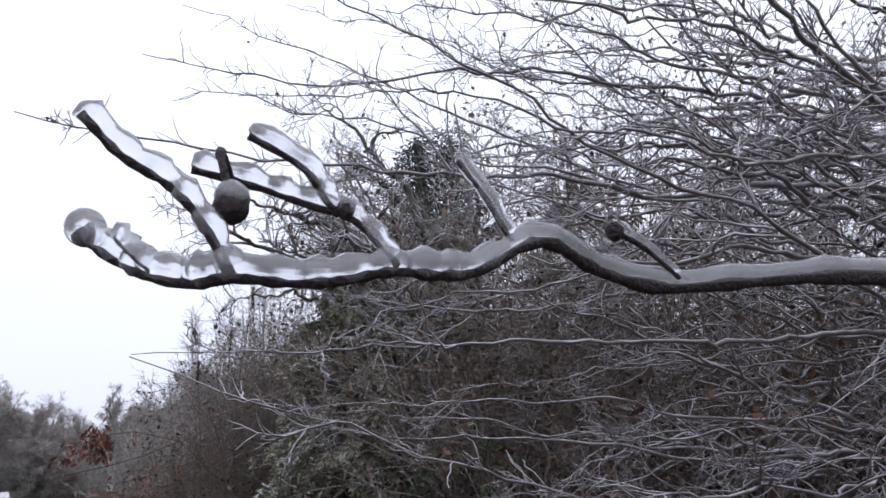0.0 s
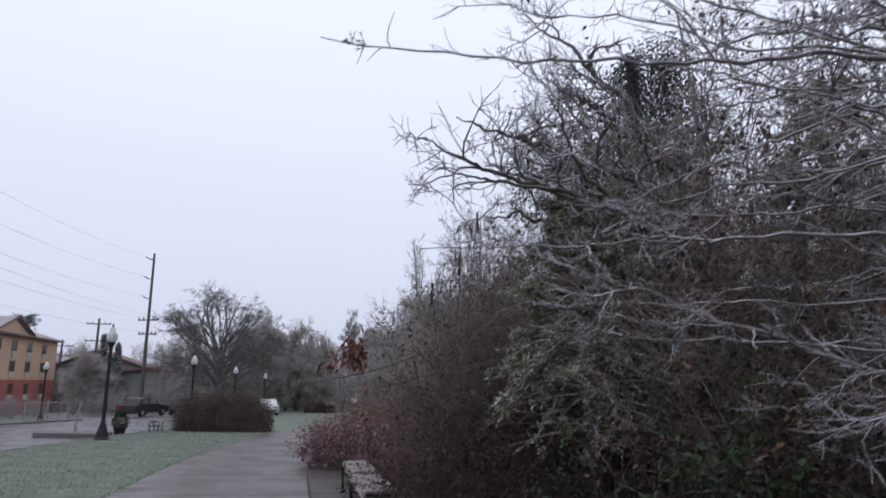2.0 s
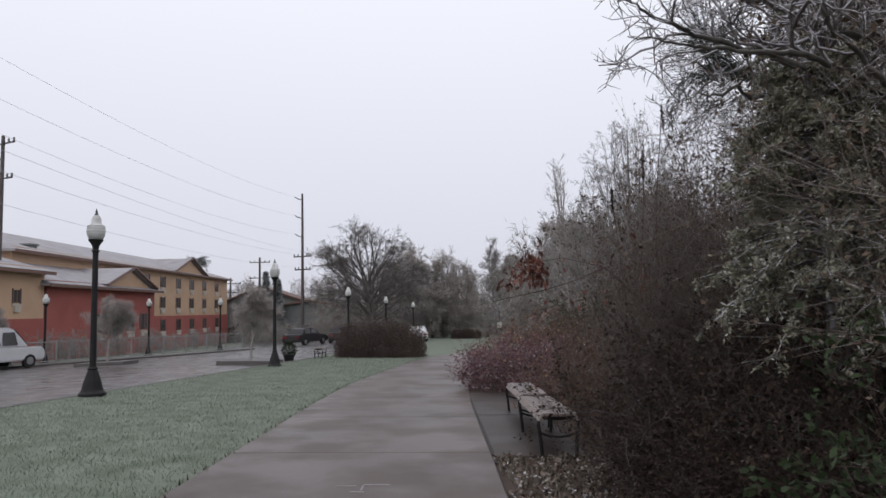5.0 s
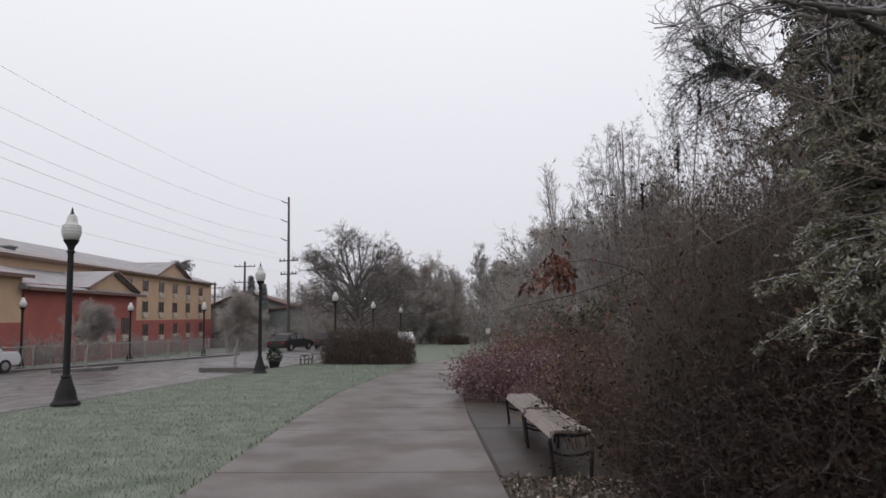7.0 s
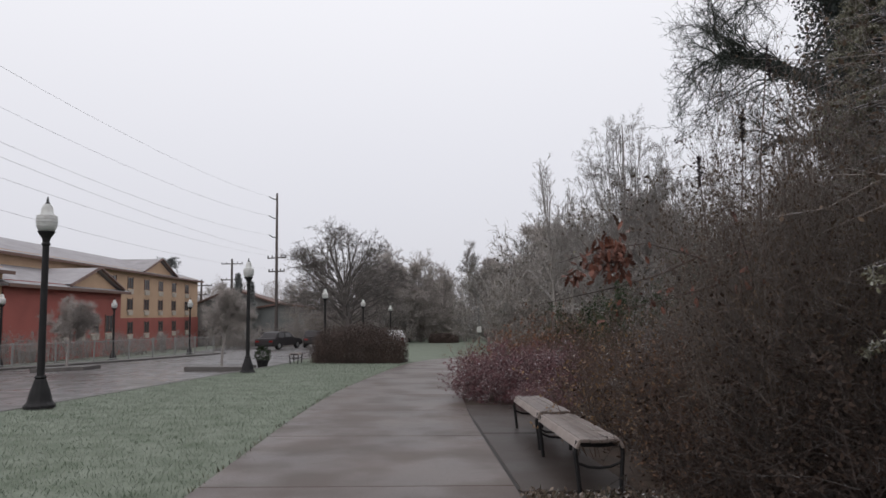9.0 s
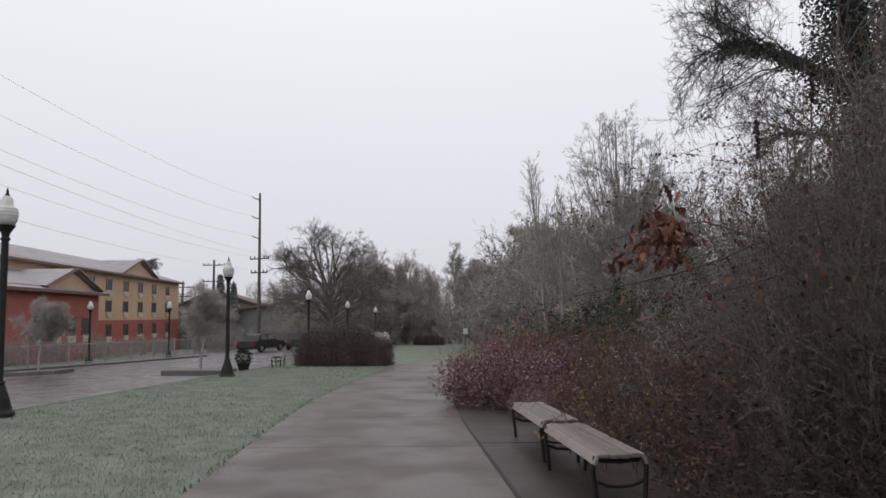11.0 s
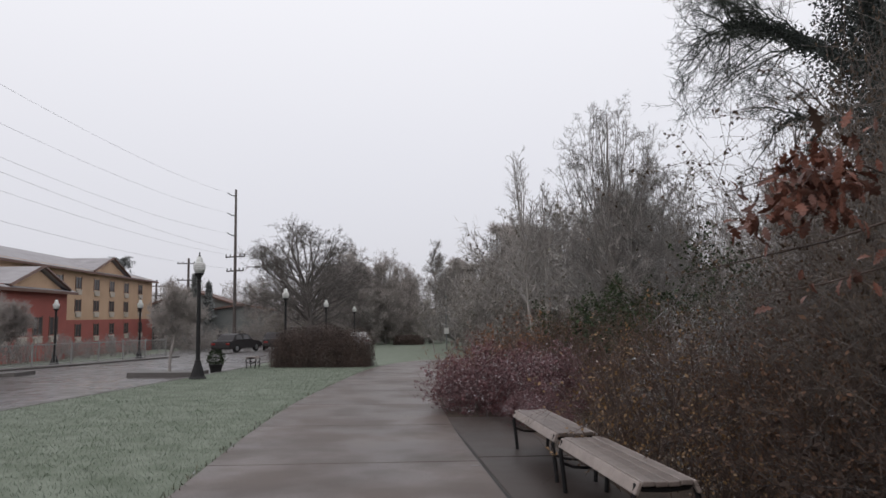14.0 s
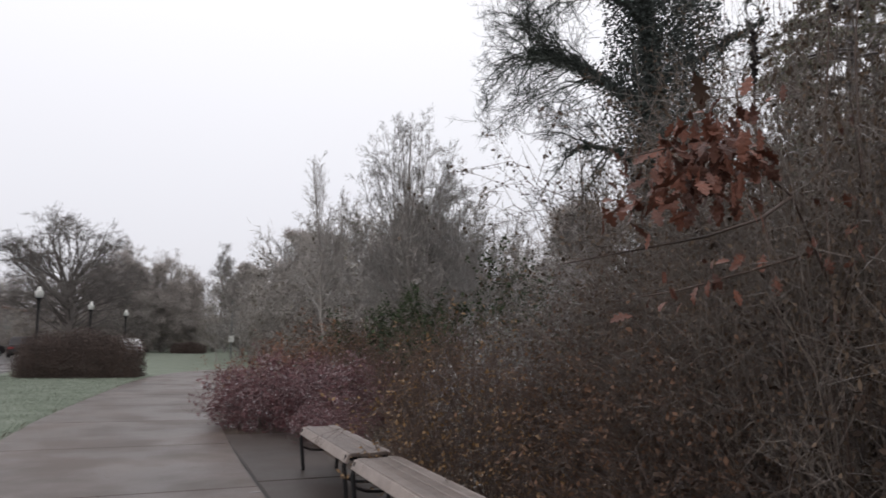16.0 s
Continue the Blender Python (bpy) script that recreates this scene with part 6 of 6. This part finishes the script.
# ---- golden-leaved shrubs behind the benches ----
GO = dict(seed=75, rx=0.8, ry=0.8, height=1.7, stems=40, per=(6, 5), leaf_count=1500, leaf=0.035, arch=0.02, wander=0.2)
for x, y, s in ((2.15, 9.0, 0.75), (1.95, 10.3, 1.1), (2.4, 11.8, 0.8), (2.9, 18.6, 1.0), (4.2, 17.8, 1.0), (3.0, 7.9, 0.9)):
    shrub("golden_shrub", "gold", x, y, "thin shrub with scattered golden-brown leaves behind the benches", M_TWIG_BROWN, M_LEAF_GOLD, (s, s, s), rnd.uniform(0, 360), "golden shrubs", **GO)


OR = dict(seed=78, rx=0.7, ry=0.7, height=1.6, stems=40, per=(6, 5), leaf_count=2600, leaf=0.05, arch=0.02, wander=0.2)
for x, y, s in ((2.2, 19.6, 1.1), (3.2, 20.2, 1.15), (1.2, 19.8, 0.75)):
    shrub("orange_shrub", "orange", x, y, "thin shrub with orange-brown dead leaves behind the purple shrubs", M_TWIG_BROWN, M_LEAF_ORANGE, (s, s, s), rnd.uniform(0, 360), "orange shrubs", **OR)


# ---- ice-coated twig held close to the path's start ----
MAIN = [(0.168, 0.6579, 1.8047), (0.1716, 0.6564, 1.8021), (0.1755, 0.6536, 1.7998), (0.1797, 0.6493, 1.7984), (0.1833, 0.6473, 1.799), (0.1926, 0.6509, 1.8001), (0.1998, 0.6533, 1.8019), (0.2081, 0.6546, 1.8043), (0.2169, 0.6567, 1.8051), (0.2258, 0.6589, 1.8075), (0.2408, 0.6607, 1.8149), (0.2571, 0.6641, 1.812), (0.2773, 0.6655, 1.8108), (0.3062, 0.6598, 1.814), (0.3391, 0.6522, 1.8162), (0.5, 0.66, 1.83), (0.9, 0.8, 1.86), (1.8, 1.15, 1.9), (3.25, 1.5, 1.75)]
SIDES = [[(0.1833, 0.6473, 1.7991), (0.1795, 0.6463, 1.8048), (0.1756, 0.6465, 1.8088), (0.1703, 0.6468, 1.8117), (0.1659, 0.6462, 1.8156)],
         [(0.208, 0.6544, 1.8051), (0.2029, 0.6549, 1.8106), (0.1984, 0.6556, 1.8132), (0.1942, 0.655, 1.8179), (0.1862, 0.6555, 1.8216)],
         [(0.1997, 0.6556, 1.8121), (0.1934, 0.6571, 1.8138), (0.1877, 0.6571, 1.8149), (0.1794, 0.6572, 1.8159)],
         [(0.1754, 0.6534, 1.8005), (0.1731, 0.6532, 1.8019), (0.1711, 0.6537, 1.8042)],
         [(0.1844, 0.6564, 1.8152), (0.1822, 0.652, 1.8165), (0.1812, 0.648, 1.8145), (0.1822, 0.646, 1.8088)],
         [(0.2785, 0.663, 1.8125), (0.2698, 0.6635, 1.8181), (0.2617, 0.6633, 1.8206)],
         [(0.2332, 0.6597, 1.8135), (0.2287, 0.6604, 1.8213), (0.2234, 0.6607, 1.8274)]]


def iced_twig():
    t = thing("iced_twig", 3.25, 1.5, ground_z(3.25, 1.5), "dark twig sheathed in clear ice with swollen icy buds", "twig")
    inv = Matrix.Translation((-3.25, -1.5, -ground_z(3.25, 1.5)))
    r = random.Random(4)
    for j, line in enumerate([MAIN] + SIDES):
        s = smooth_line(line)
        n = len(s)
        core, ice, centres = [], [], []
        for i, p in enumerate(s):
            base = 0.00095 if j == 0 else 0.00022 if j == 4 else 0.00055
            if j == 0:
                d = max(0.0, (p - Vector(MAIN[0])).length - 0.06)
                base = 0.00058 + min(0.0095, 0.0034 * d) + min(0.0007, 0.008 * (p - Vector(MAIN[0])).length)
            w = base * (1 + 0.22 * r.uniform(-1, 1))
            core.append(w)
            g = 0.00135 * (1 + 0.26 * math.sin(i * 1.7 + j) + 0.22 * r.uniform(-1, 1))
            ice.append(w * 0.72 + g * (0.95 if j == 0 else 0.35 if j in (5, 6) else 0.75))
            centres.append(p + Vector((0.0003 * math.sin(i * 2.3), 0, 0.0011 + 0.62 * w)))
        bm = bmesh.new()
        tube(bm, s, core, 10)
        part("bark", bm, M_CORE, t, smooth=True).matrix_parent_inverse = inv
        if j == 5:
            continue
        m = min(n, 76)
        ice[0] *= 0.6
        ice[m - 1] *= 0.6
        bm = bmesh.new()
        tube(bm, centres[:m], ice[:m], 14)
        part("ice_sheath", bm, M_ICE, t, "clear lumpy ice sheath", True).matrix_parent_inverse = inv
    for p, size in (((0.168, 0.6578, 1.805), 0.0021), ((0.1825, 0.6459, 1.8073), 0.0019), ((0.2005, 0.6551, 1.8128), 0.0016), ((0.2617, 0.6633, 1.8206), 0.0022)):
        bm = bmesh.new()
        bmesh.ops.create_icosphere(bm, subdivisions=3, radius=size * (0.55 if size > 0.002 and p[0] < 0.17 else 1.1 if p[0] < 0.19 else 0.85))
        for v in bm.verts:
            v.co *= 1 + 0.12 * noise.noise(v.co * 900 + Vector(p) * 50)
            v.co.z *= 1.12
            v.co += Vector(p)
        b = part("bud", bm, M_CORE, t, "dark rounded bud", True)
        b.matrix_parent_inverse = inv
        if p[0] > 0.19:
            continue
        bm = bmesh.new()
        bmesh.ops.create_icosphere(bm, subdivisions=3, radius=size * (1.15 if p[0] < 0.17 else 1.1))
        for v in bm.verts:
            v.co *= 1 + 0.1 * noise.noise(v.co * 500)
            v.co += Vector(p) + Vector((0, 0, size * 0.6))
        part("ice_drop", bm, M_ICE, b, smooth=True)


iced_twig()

# ---- frosted grass, last ----
blades("lawn_grass", 61, 150000, (-8.2, -1.0, 3.0, 34.0), 0.032, M_BLADE, "frost-whitened short lawn grass", on_lawn)
rg3 = np.random.default_rng(63)
lx = np.concatenate([rg3.uniform(0.36, 2.6, 9000), rg3.uniform(2.2, 3.2, 3000)])
ly = np.concatenate([rg3.uniform(1.5, 8.62, 9000), rg3.uniform(8.6, 16.0, 3000)])
keep = lx > 0.36 + 0.08 * np.sin(ly * 2.7) + 0.05 * np.sin(ly * 7.1)
lx, ly = lx[keep], ly[keep]
lz = np.vectorize(ground_z)(lx, ly) + rg3.uniform(0.0, 0.03, len(lx))
tagged(link_mesh("leaf_litter", mesh_arrays("leaf_litter", *leaf_quads(rg3, np.stack([lx, ly, lz], axis=1), 0.05, 0.6)), M_LITTER), "frosted fallen leaves on the soil by the path", "leaves", kind="stuff")
blades("verge_weeds", 62, 3500, (0.36, 2.4, 2.0, 8.6), 0.07, M_LEAF_OLIVE, "low olive weeds at the path edge", lambda x, y: x > 0.42 + 0.1 * math.sin(y * 3), 0.12)

blades("turf_edge", 64, 9000, (-2.75, -1.0, 2.0, 30.0), 0.05, M_LEAF_OLIVE, "ragged dark turf edge along the path", lambda x, y: -0.07 + 0.04 * math.sin(y * 5.3) < x - path_edges(y)[0] < 0.035 + 0.03 * math.sin(y * 3.1), 0.16)
